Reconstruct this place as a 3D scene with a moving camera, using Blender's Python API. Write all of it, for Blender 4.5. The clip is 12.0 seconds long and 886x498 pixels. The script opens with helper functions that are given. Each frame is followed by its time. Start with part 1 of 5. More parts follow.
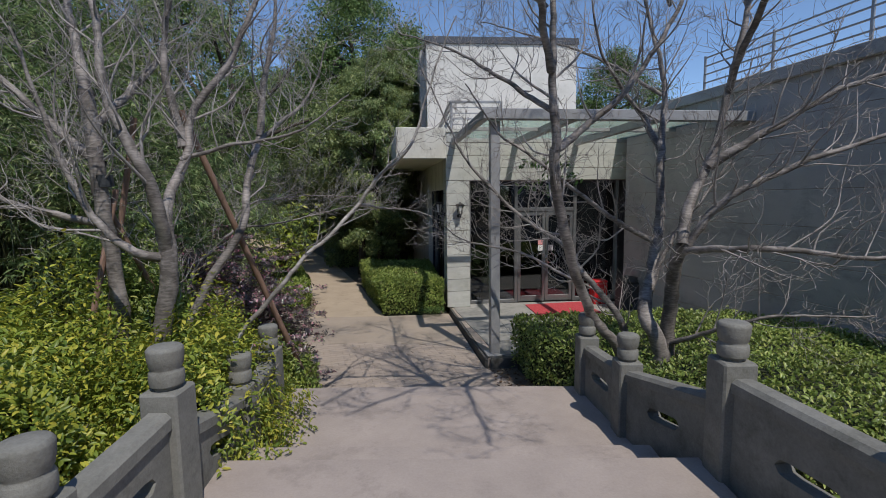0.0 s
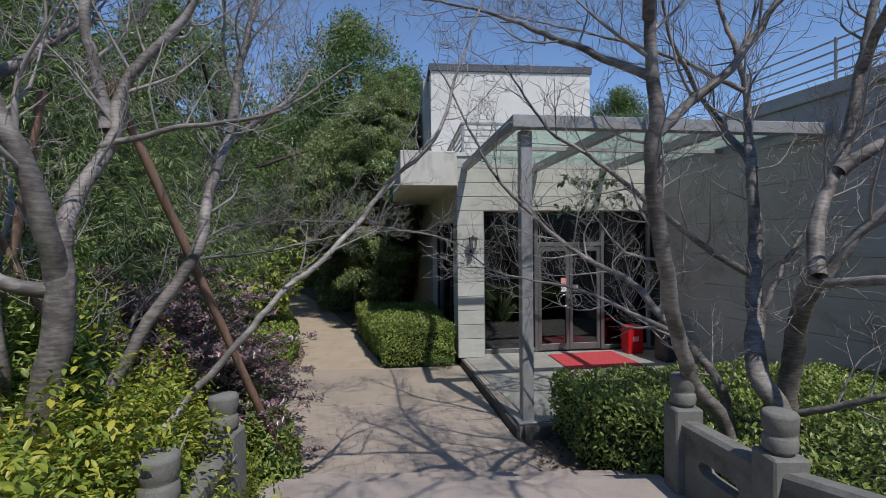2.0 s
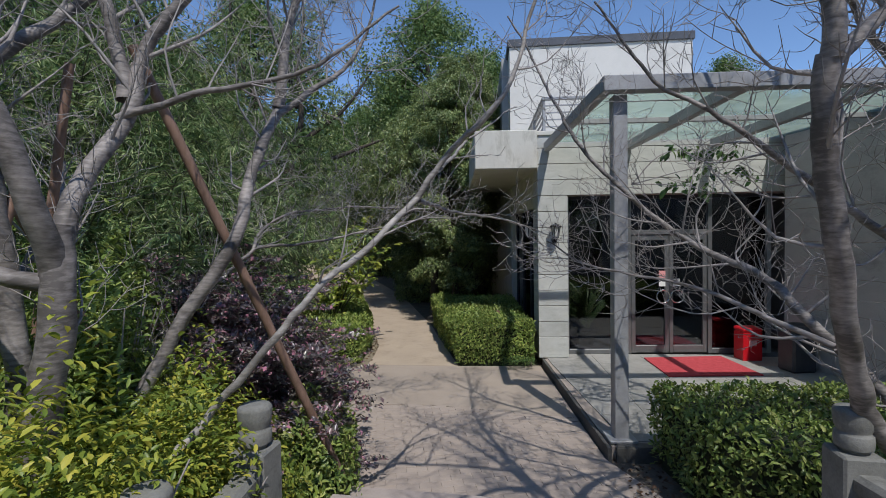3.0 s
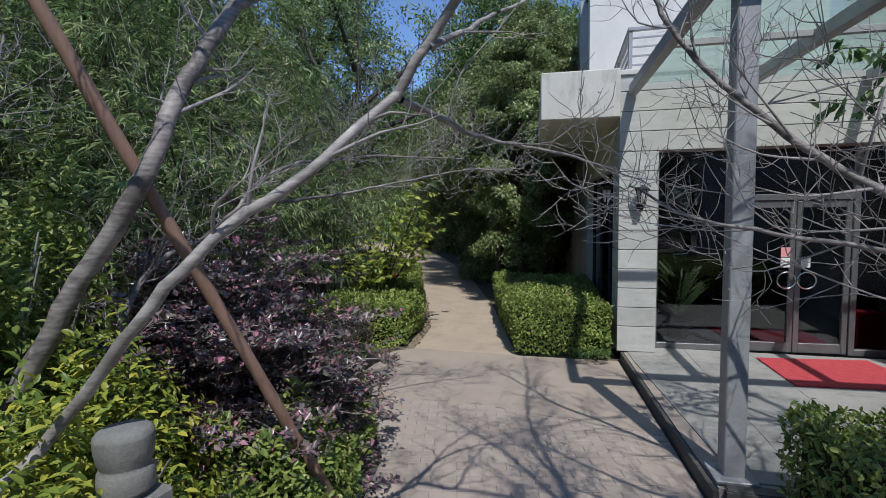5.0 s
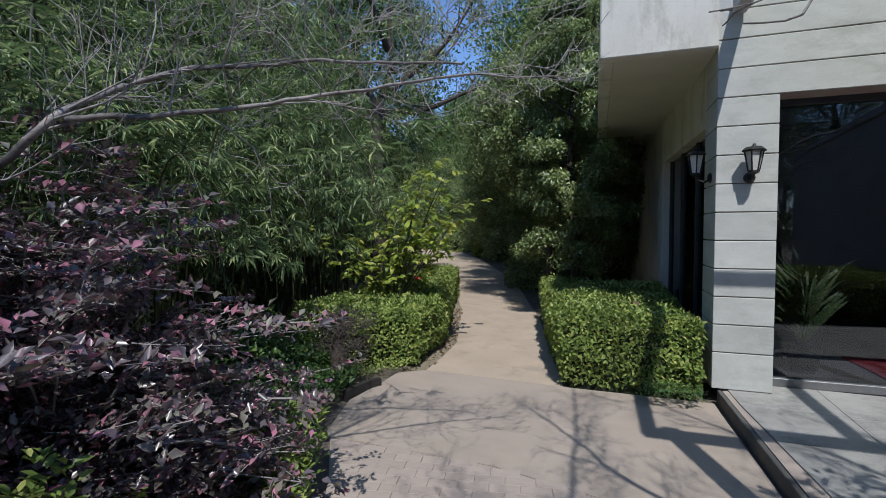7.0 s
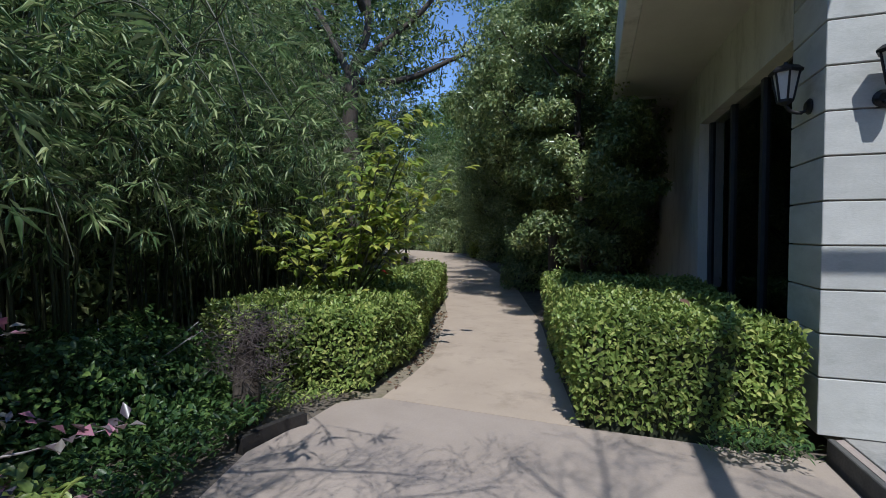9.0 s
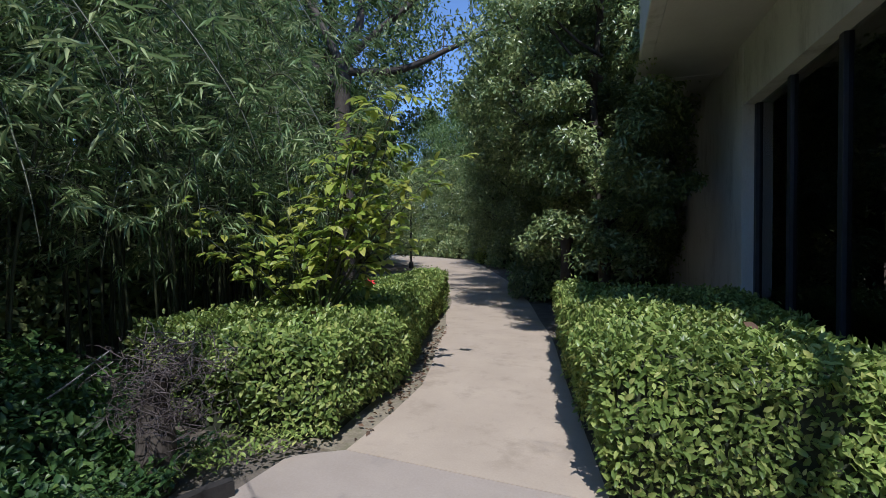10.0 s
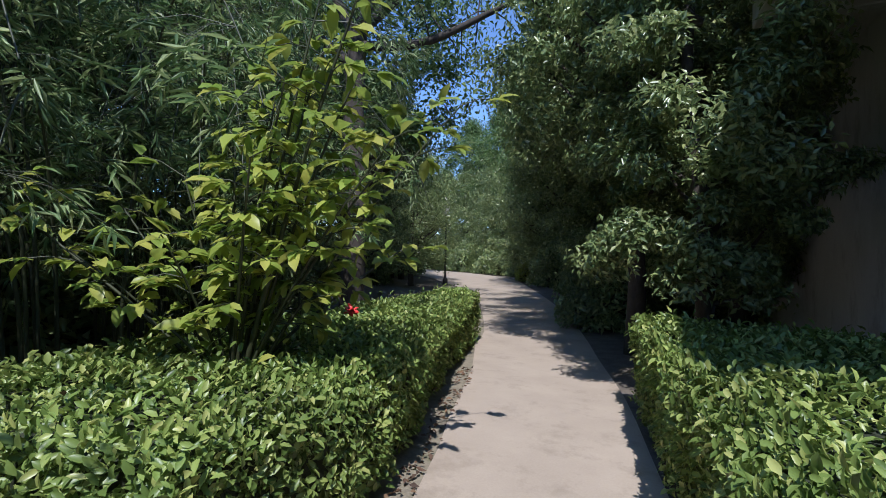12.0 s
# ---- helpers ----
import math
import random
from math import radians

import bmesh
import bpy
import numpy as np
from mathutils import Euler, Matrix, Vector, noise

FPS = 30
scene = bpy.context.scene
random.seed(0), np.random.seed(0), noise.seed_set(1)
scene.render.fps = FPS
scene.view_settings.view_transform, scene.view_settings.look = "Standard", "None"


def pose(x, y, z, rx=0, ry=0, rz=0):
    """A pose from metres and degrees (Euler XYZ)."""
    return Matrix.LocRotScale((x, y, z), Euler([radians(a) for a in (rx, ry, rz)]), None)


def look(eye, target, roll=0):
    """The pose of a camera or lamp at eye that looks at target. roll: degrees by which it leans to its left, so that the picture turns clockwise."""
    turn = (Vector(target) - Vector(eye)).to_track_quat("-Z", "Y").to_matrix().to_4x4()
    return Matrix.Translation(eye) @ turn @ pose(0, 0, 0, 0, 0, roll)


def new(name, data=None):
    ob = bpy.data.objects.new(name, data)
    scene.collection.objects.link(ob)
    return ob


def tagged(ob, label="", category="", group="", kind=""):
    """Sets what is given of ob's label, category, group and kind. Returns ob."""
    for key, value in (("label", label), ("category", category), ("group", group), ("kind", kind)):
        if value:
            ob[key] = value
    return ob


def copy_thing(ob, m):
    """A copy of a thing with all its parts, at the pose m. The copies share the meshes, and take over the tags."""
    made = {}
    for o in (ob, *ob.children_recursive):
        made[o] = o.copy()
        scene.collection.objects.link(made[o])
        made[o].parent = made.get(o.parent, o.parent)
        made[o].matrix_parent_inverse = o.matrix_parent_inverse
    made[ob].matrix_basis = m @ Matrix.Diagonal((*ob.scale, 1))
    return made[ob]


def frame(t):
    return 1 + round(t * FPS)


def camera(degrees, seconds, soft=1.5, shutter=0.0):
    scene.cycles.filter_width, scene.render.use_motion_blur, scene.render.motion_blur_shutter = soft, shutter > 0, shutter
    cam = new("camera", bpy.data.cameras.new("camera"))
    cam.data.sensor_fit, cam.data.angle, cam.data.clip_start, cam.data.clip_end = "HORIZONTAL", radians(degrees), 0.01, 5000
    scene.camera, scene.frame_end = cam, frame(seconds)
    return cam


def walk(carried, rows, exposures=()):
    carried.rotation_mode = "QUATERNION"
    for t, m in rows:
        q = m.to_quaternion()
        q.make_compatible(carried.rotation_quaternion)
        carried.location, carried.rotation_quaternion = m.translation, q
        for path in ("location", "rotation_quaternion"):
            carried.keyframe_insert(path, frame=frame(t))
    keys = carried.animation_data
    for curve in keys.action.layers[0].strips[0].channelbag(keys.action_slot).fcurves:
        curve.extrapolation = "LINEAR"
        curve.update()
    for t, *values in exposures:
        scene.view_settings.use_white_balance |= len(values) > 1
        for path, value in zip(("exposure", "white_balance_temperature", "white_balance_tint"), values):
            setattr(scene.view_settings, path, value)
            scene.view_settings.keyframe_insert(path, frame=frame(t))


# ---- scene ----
cam = camera(86.7, 12.0, 0.9)
PATH = [
    (0, (0.095, -0.141, 2.486), (0.075, 1.847, 2.274), -0.7),
    (0.5, (0.06, 0.215, 2.359), (0.078, 2.212, 2.251), -0.5),
    (1, (-0.017, 0.595, 2.299), (0.027, 2.594, 2.251), -0.5),
    (1.5, (-0.142, 0.887, 2.291), (-0.108, 2.887, 2.276), -0.5),
    (2, (-0.221, 1.196, 2.265), (-0.214, 3.195, 2.242), -0.6),
    (2.5, (-0.233, 1.529, 2.244), (-0.454, 3.517, 2.203), -0.6),
    (3, (-0.161, 1.844, 2.227), (-0.5, 3.815, 2.17), -0.9),
    (3.5, (-0.103, 2.214, 2.216), (-0.583, 4.153, 2.127), -0.9),
    (5.5, (-0.09, 3.494, 1.906), (-0.766, 5.371, 1.764), -0.5),
    (6, (-0.091, 4.065, 1.784), (-0.827, 5.922, 1.695), -0.1),
    (6.5, (-0.172, 4.468, 1.732), (-1.02, 6.277, 1.644), -0.2),
    (7, (-0.276, 4.805, 1.658), (-1.155, 6.6, 1.573), -0.2),
    (9, (-0.727, 6.41, 1.35), (-1.603, 8.206, 1.284), -0.1),
    (9.5, (-0.877, 6.865, 1.328), (-1.776, 8.65, 1.265), -0.2),
    (10, (-0.968, 7.297, 1.32), (-1.883, 9.075, 1.28), -0.3),
    (10.5, (-1.061, 7.753, 1.318), (-1.98, 9.529, 1.278), -0.2),
    (11, (-1.254, 8.177, 1.287), (-2.158, 9.961, 1.278), -0.4),
    (11.5, (-1.451, 8.554, 1.297), (-2.455, 10.282, 1.355), -0.1),
    (12, (-1.656, 8.974, 1.267), (-2.723, 10.666, 1.293), 0.8),
]
walk(cam, [(t, look(eye, target, roll)) for t, eye, target, roll in PATH], [(0.0, 0.18, 6600, 10), (3.5, 0.32, 6250, 10), (7.0, 0.46, 6000, 10), (9.0, 0.52, 5800, 11), (12.0, 0.76, 5650, 14)])

# sun and sky
SUN_WAY = Vector((0.245, -0.502, 0.829)).normalized()
sun = new("sun", bpy.data.lights.new("sun", "SUN"))
sun.data.energy, sun.data.angle, sun.data.color = 2.95, radians(0.53), (1.0, 0.95, 0.88)
sun.matrix_world = look(SUN_WAY * 60, (0, 0, 0))
world = bpy.data.worlds.new("sky")
scene.world = world
world.use_nodes = True
sky = world.node_tree.nodes.new("ShaderNodeTexSky")
sky.sky_type, sky.sun_disc = "NISHITA", False
sky.sun_elevation, sky.sun_rotation = radians(56), radians(154)
sky.air_density, sky.dust_density, sky.ozone_density = 0.78, 0.0, 4.6
back = world.node_tree.nodes["Background"]
back.inputs["Strength"].default_value = 0.14
world.node_tree.links.new(sky.outputs["Color"], back.inputs["Color"])


# ---- materials ----
def blank(name):
    m = bpy.data.materials.new(name)
    m.use_nodes = True
    nt = m.node_tree
    return m, nt, nt.nodes["Principled BSDF"], nt.nodes["Material Output"]


def add(nt, kind, **values):
    n = nt.nodes.new(kind)
    for key, value in values.items():
        n.inputs[key.replace("_", " ")].default_value = value
    return n


def ramp(nt, stops):
    n = nt.nodes.new("ShaderNodeValToRGB")
    e = n.color_ramp.elements
    while len(e) < len(stops):
        e.new(0.5)
    for k, (p, c) in enumerate(stops):
        e[k].position, e[k].color = p, (*c, 1)
    return n


def surface(name, dark, light, scale=6.0, rough=0.8, bump=0.15, fine=60.0, metal=0.0, stain=None, stain_scale=1.2, stretch=(1, 1, 1), spread=0.0):
    """A weathered surface: broad blotches and fine grain in colour and relief."""
    m, nt, bsdf, out = blank(name)
    co = nt.nodes.new("ShaderNodeTexCoord")
    mp = nt.nodes.new("ShaderNodeMapping")
    mp.inputs["Scale"].default_value = stretch
    nt.links.new(co.outputs["Object"], mp.inputs["Vector"])
    broad = add(nt, "ShaderNodeTexNoise", Scale=scale, Detail=6.0, Roughness=0.65)
    grain = add(nt, "ShaderNodeTexNoise", Scale=fine, Detail=3.0, Roughness=0.7)
    for n in (broad, grain):
        nt.links.new(mp.outputs[0], n.inputs["Vector"])
    mixed = nt.nodes.new("ShaderNodeMath")
    mixed.operation = "MULTIPLY_ADD"
    mixed.inputs[1].default_value = 0.35
    nt.links.new(grain.outputs["Fac"], mixed.inputs[0])
    part_of = nt.nodes.new("ShaderNodeMath")
    part_of.operation = "MULTIPLY"
    part_of.inputs[1].default_value = 0.65
    nt.links.new(broad.outputs["Fac"], part_of.inputs[0])
    nt.links.new(part_of.outputs[0], mixed.inputs[2])
    r = ramp(nt, [(0.32, dark), (0.68, light)])
    nt.links.new(mixed.outputs[0], r.inputs["Fac"])
    colour = r.outputs["Color"]
    if stain:
        st = add(nt, "ShaderNodeTexNoise", Scale=stain_scale, Detail=8.0, Roughness=0.75)
        nt.links.new(mp.outputs[0], st.inputs["Vector"])
        sr = ramp(nt, [(0.52, (0, 0, 0)), (0.72, (1, 1, 1))])
        nt.links.new(st.outputs["Fac"], sr.inputs["Fac"])
        mx = nt.nodes.new("ShaderNodeMixRGB")
        mx.inputs["Color2"].default_value = (*stain, 1)
        nt.links.new(sr.outputs["Color"], mx.inputs["Fac"])
        nt.links.new(colour, mx.inputs["Color1"])
        colour = mx.outputs["Color"]
    if spread:
        info = nt.nodes.new("ShaderNodeObjectInfo")
        geo = nt.nodes.new("ShaderNodeNewGeometry")
        total = nt.nodes.new("ShaderNodeMath")
        total.operation = "ADD"
        nt.links.new(info.outputs["Random"], total.inputs[0])
        nt.links.new(geo.outputs["Random Per Island"], total.inputs[1])
        wrap = nt.nodes.new("ShaderNodeMath")
        wrap.operation = "FRACT"
        nt.links.new(total.outputs[0], wrap.inputs[0])
        tone = nt.nodes.new("ShaderNodeMapRange")
        tone.inputs["To Min"].default_value, tone.inputs["To Max"].default_value = 1 - spread, 1 + spread
        nt.links.new(wrap.outputs[0], tone.inputs["Value"])
        hsv = nt.nodes.new("ShaderNodeHueSaturation")
        nt.links.new(tone.outputs[0], hsv.inputs["Value"])
        nt.links.new(colour, hsv.inputs["Color"])
        colour = hsv.outputs["Color"]
    nt.links.new(colour, bsdf.inputs["Base Color"])
    bsdf.inputs["Roughness"].default_value, bsdf.inputs["Metallic"].default_value = rough, metal
    if bump:
        b = nt.nodes.new("ShaderNodeBump")
        b.inputs["Strength"].default_value, b.inputs["Distance"].default_value = bump, 0.02
        nt.links.new(mixed.outputs[0], b.inputs["Height"])
        nt.links.new(b.outputs["Normal"], bsdf.inputs["Normal"])
    return m


def foliage(name, stops, rough=0.42, through_light=0.3, specular=0.4):
    """Leaves: the tone differs from leaf to leaf, and some light comes through."""
    m, nt, bsdf, out = blank(name)
    geo = nt.nodes.new("ShaderNodeNewGeometry")
    r = ramp(nt, [(p, (c[0] * 1.05, c[1], c[2] * 1.1)) for p, c in stops])
    nt.links.new(geo.outputs["Random Per Island"], r.inputs["Fac"])
    co = nt.nodes.new("ShaderNodeTexCoord")
    patch = add(nt, "ShaderNodeTexNoise", Scale=1.7, Detail=3.0)
    nt.links.new(co.outputs["Object"], patch.inputs["Vector"])
    tone = nt.nodes.new("ShaderNodeMapRange")
    tone.inputs["From Min"].default_value, tone.inputs["From Max"].default_value = 0.3, 0.7
    tone.inputs["To Min"].default_value, tone.inputs["To Max"].default_value = 0.75, 1.25
    nt.links.new(patch.outputs["Fac"], tone.inputs["Value"])
    hsv = nt.nodes.new("ShaderNodeHueSaturation")
    nt.links.new(tone.outputs[0], hsv.inputs["Value"])
    nt.links.new(r.outputs["Color"], hsv.inputs["Color"])
    nt.links.new(hsv.outputs["Color"], bsdf.inputs["Base Color"])
    bsdf.inputs["Roughness"].default_value = rough
    bsdf.inputs["Specular IOR Level"].default_value = specular
    tr = nt.nodes.new("ShaderNodeBsdfTranslucent")
    nt.links.new(hsv.outputs["Color"], tr.inputs["Color"])
    mx = nt.nodes.new("ShaderNodeMixShader")
    mx.inputs["Fac"].default_value = through_light
    nt.links.new(bsdf.outputs[0], mx.inputs[1])
    nt.links.new(tr.outputs[0], mx.inputs[2])
    nt.links.new(mx.outputs[0], out.inputs["Surface"])
    return m


def cherry_bark(name, dark, light):
    """Smooth grey bark with short rings of pale lenticels."""
    m, nt, bsdf, out = blank(name)
    co = nt.nodes.new("ShaderNodeTexCoord")
    mp = nt.nodes.new("ShaderNodeMapping")
    mp.inputs["Scale"].default_value = (16, 16, 60)
    nt.links.new(co.outputs["Object"], mp.inputs["Vector"])
    rings = add(nt, "ShaderNodeTexNoise", Scale=1.0, Detail=4.0, Roughness=0.6)
    nt.links.new(mp.outputs[0], rings.inputs["Vector"])
    broad = add(nt, "ShaderNodeTexNoise", Scale=5.0, Detail=5.0)
    nt.links.new(co.outputs["Object"], broad.inputs["Vector"])
    a = nt.nodes.new("ShaderNodeMath")
    a.operation = "MULTIPLY_ADD"
    a.inputs[1].default_value = 0.8
    nt.links.new(rings.outputs["Fac"], a.inputs[0])
    nt.links.new(broad.outputs["Fac"], a.inputs[2])
    h = nt.nodes.new("ShaderNodeMath")
    h.operation = "MULTIPLY"
    h.inputs[1].default_value = 0.5
    nt.links.new(a.outputs[0], h.inputs[0])
    r = ramp(nt, [(0.38, dark), (0.55, light), (0.68, tuple(min(1, c * 1.6) for c in light))])
    nt.links.new(h.outputs[0], r.inputs["Fac"])
    nt.links.new(r.outputs["Color"], bsdf.inputs["Base Color"])
    bsdf.inputs["Roughness"].default_value = 0.62
    b = nt.nodes.new("ShaderNodeBump")
    b.inputs["Strength"].default_value, b.inputs["Distance"].default_value = 0.45, 0.008
    nt.links.new(h.outputs[0], b.inputs["Height"])
    nt.links.new(b.outputs["Normal"], bsdf.inputs["Normal"])
    return m


def glass(name, tint=(0.75, 0.8, 0.82), clear=0.8):
    """A dark pane: sharp reflections over a tinted see-through body."""
    m, nt, bsdf, out = blank(name)
    g = nt.nodes.new("ShaderNodeBsdfGlossy")
    g.inputs["Roughness"].default_value = 0.015
    t = nt.nodes.new("ShaderNodeBsdfTransparent")
    t.inputs["Color"].default_value = (*[c * clear for c in tint], 1)
    f = nt.nodes.new("ShaderNodeFresnel")
    f.inputs["IOR"].default_value = 1.95
    mx = nt.nodes.new("ShaderNodeMixShader")
    nt.links.new(f.outputs[0], mx.inputs["Fac"])
    nt.links.new(t.outputs[0], mx.inputs[1])
    nt.links.new(g.outputs[0], mx.inputs[2])
    nt.links.new(mx.outputs[0], out.inputs["Surface"])
    return m


M_SOIL = surface("soil", (0.08, 0.065, 0.05), (0.21, 0.175, 0.135), 5, 0.95, 0.6, 45)
M_DRYSOIL = surface("dry_soil", (0.16, 0.13, 0.09), (0.34, 0.29, 0.2), 7, 0.95, 0.5, 60, stain=(0.12, 0.12, 0.05), stain_scale=3)
M_PATH = surface("path_concrete", (0.375, 0.3, 0.225), (0.475, 0.386, 0.292), 1.6, 0.85, 0.12, 70, stain=(0.3, 0.24, 0.175), stain_scale=2.4)
M_APRON = surface("apron_concrete", (0.315, 0.26, 0.21), (0.41, 0.342, 0.28), 1.6, 0.85, 0.14, 70, stain=(0.235, 0.205, 0.185), stain_scale=1.3)
M_PAVER = surface("clay_paver", (0.315, 0.26, 0.218), (0.425, 0.354, 0.3), 3.0, 0.85, 0.2, 60, stain=(0.24, 0.205, 0.185), stain_scale=3, spread=0.05)
M_JOINT = surface("paver_joint", (0.28, 0.234, 0.2), (0.39, 0.33, 0.285), 8, 0.95, 0.3)
M_DECK = surface("deck_stone", (0.3, 0.255, 0.23), (0.41, 0.35, 0.315), 2.2, 0.85, 0.2, 55, stain=(0.23, 0.195, 0.175), stain_scale=2)
M_STONE = surface("balustrade_stone", (0.13, 0.13, 0.118), (0.25, 0.248, 0.228), 5, 0.9, 0.35, 70, stain=(0.09, 0.09, 0.075), stain_scale=3)
M_PLAT = surface("platform_slab", (0.23, 0.224, 0.208), (0.355, 0.345, 0.322), 3, 0.8, 0.15, 60, stain=(0.17, 0.17, 0.155), stain_scale=2.4, spread=0.05)
M_KERB = surface("dark_kerb", (0.06, 0.06, 0.055), (0.13, 0.125, 0.115), 6, 0.85, 0.3)
M_WALL = surface("pale_stone_cladding", (0.395, 0.4, 0.375), (0.55, 0.555, 0.522), 2.6, 0.8, 0.14, 50, stain=(0.33, 0.335, 0.305), stain_scale=1.5, spread=0.07, stretch=(1, 1, 2.5))
M_FASCIA = surface("weathered_white_render", (0.52, 0.5, 0.44), (0.66, 0.64, 0.57), 2.0, 0.85, 0.12, 60, stain=(0.33, 0.31, 0.25), stain_scale=1.6, stretch=(1.6, 1.6, 0.6))
M_WHITE = surface("white_tile_render", (0.57, 0.55, 0.51), (0.68, 0.655, 0.61), 1.5, 0.8, 0.06, 40, stain=(0.48, 0.465, 0.43), stain_scale=0.8)
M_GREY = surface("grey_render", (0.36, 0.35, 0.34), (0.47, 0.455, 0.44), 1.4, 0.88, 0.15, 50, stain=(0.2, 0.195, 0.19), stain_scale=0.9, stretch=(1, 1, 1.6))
M_SOFFIT = surface("soffit_paint", (0.5, 0.475, 0.41), (0.6, 0.575, 0.5), 2, 0.9, 0.05)
M_CAP = surface("dark_cap_metal", (0.06, 0.065, 0.075), (0.1, 0.105, 0.12), 4, 0.55, 0.05, metal=0.5)
M_STEEL = surface("painted_steel", (0.27, 0.275, 0.285), (0.385, 0.39, 0.4), 5, 0.5, 0.1, 45, metal=0.2, stain=(0.26, 0.25, 0.24), stain_scale=4)
M_FRAME = surface("grey_aluminium", (0.2, 0.205, 0.21), (0.28, 0.285, 0.29), 6, 0.4, 0.03, metal=0.7)
M_DARKFRAME = surface("dark_window_frame", (0.035, 0.037, 0.045), (0.06, 0.062, 0.07), 6, 0.5, 0.03, metal=0.4)
M_CHROME = surface("chrome", (0.6, 0.6, 0.6), (0.75, 0.75, 0.75), 6, 0.2, 0.0, metal=1.0)
M_BLACK = surface("black_cast_iron", (0.012, 0.012, 0.013), (0.03, 0.03, 0.032), 8, 0.45, 0.15, metal=0.4)
M_GLASS = glass("dark_glass", (0.62, 0.66, 0.74), 0.62)


def frosted(name, colour):
    """A pale frosted roof pane that scatters daylight through."""
    m, nt, bsdf, out = blank(name)
    bsdf.inputs["Base Color"].default_value = (*colour, 1)
    bsdf.inputs["Roughness"].default_value = 0.25
    tr = nt.nodes.new("ShaderNodeBsdfTranslucent")
    tr.inputs["Color"].default_value = (*colour, 1)
    cl = nt.nodes.new("ShaderNodeBsdfTransparent")
    cl.inputs["Color"].default_value = (0.8, 0.9, 0.86, 1)
    grime = add(nt, "ShaderNodeTexNoise", Scale=1.6, Detail=5.0)
    co = nt.nodes.new("ShaderNodeTexCoord")
    nt.links.new(co.outputs["Object"], grime.inputs["Vector"])
    a, b = nt.nodes.new("ShaderNodeMixShader"), nt.nodes.new("ShaderNodeMixShader")
    a.inputs["Fac"].default_value = 0.6
    nt.links.new(bsdf.outputs[0], a.inputs[1])
    nt.links.new(tr.outputs[0], a.inputs[2])
    nt.links.new(grime.outputs["Fac"], b.inputs["Fac"])
    nt.links.new(a.outputs[0], b.inputs[1])
    nt.links.new(cl.outputs[0], b.inputs[2])
    nt.links.new(b.outputs[0], out.inputs["Surface"])
    return m


M_FROST = frosted("frosted_canopy_glass", (0.4, 0.48, 0.43))
M_LAMPGLASS = surface("frosted_lamp_glass", (0.5, 0.49, 0.45), (0.62, 0.61, 0.57), 8, 0.3, 0.02)
M_MAT = surface("red_carpet_mat", (0.36, 0.03, 0.04), (0.55, 0.075, 0.09), 14, 0.95, 0.5, 160)
M_RED = surface("red_plastic", (0.5, 0.008, 0.015), (0.6, 0.015, 0.025), 4, 0.35, 0.03)
M_BINGREY = surface("dark_bin_plastic", (0.03, 0.03, 0.033), (0.06, 0.06, 0.065), 5, 0.5, 0.08)
# dark base colour stands for an interior without light
M_ROOM = surface("room_unlit_tone", (0.1, 0.098, 0.105), (0.15, 0.146, 0.155), 2, 0.9, 0.0)
M_PAPER = surface("paper_notice", (0.72, 0.72, 0.7), (0.82, 0.82, 0.8), 8, 0.8, 0.0)
M_PINK = surface("pink_notice", (0.7, 0.3, 0.3), (0.78, 0.38, 0.37), 8, 0.8, 0.0)
M_BARK = cherry_bark("cherry_bark", (0.1, 0.088, 0.08), (0.31, 0.28, 0.262))
M_PALEBARK = cherry_bark("pale_bark", (0.18, 0.165, 0.15), (0.4, 0.375, 0.35))
M_TWIG = surface("twig_bark", (0.19, 0.17, 0.16), (0.4, 0.372, 0.355), 9, 0.75, 0.2)
M_DRY = surface("dry_twigs", (0.06, 0.048, 0.045), (0.15, 0.12, 0.11), 9, 0.9, 0.3)
M_TRUNK = surface("rough_trunk_bark", (0.035, 0.028, 0.022), (0.1, 0.082, 0.065), 9, 0.95, 0.8, 40, stretch=(1, 1, 0.35))
M_POLE = surface("brown_bamboo_pole", (0.19, 0.115, 0.082), (0.33, 0.21, 0.158), 5, 0.6, 0.1, 40, stretch=(1, 1, 0.3), stain=(0.1, 0.06, 0.045), stain_scale=4)
M_STRAP = surface("rubber_strap", (0.02, 0.025, 0.03), (0.05, 0.055, 0.06), 8, 0.7, 0.1)
M_EDGING = surface("blackened_timber", (0.012, 0.011, 0.01), (0.035, 0.03, 0.026), 7, 0.9, 0.4)
M_CULM = surface("bamboo_culm", (0.03, 0.036, 0.016), (0.07, 0.078, 0.035), 5, 0.5, 0.05)
M_HEDGE = foliage("hedge_leaves", [(0.0, (0.1, 0.165, 0.033)), (0.5, (0.22, 0.315, 0.07)), (0.85, (0.34, 0.425, 0.105)), (1.0, (0.46, 0.5, 0.145))], 0.36, 0.3)
# near-black fill for hedge and shrub cores: shade between the leaves as colour
M_HEDGECORE = surface("hedge_core_shade", (0.022, 0.03, 0.016), (0.05, 0.058, 0.028), 14, 0.95, 0.6, 60)
M_BUSH = foliage("yellow_green_leaves", [(0.0, (0.11, 0.18, 0.03)), (0.4, (0.23, 0.31, 0.045)), (0.75, (0.4, 0.44, 0.06)), (1.0, (0.54, 0.51, 0.08))], 0.4, 0.35)
M_GREENBUSH = foliage("dark_green_leaves", [(0.0, (0.035, 0.085, 0.025)), (0.6, (0.08, 0.16, 0.04)), (1.0, (0.16, 0.25, 0.06))], 0.4, 0.3)
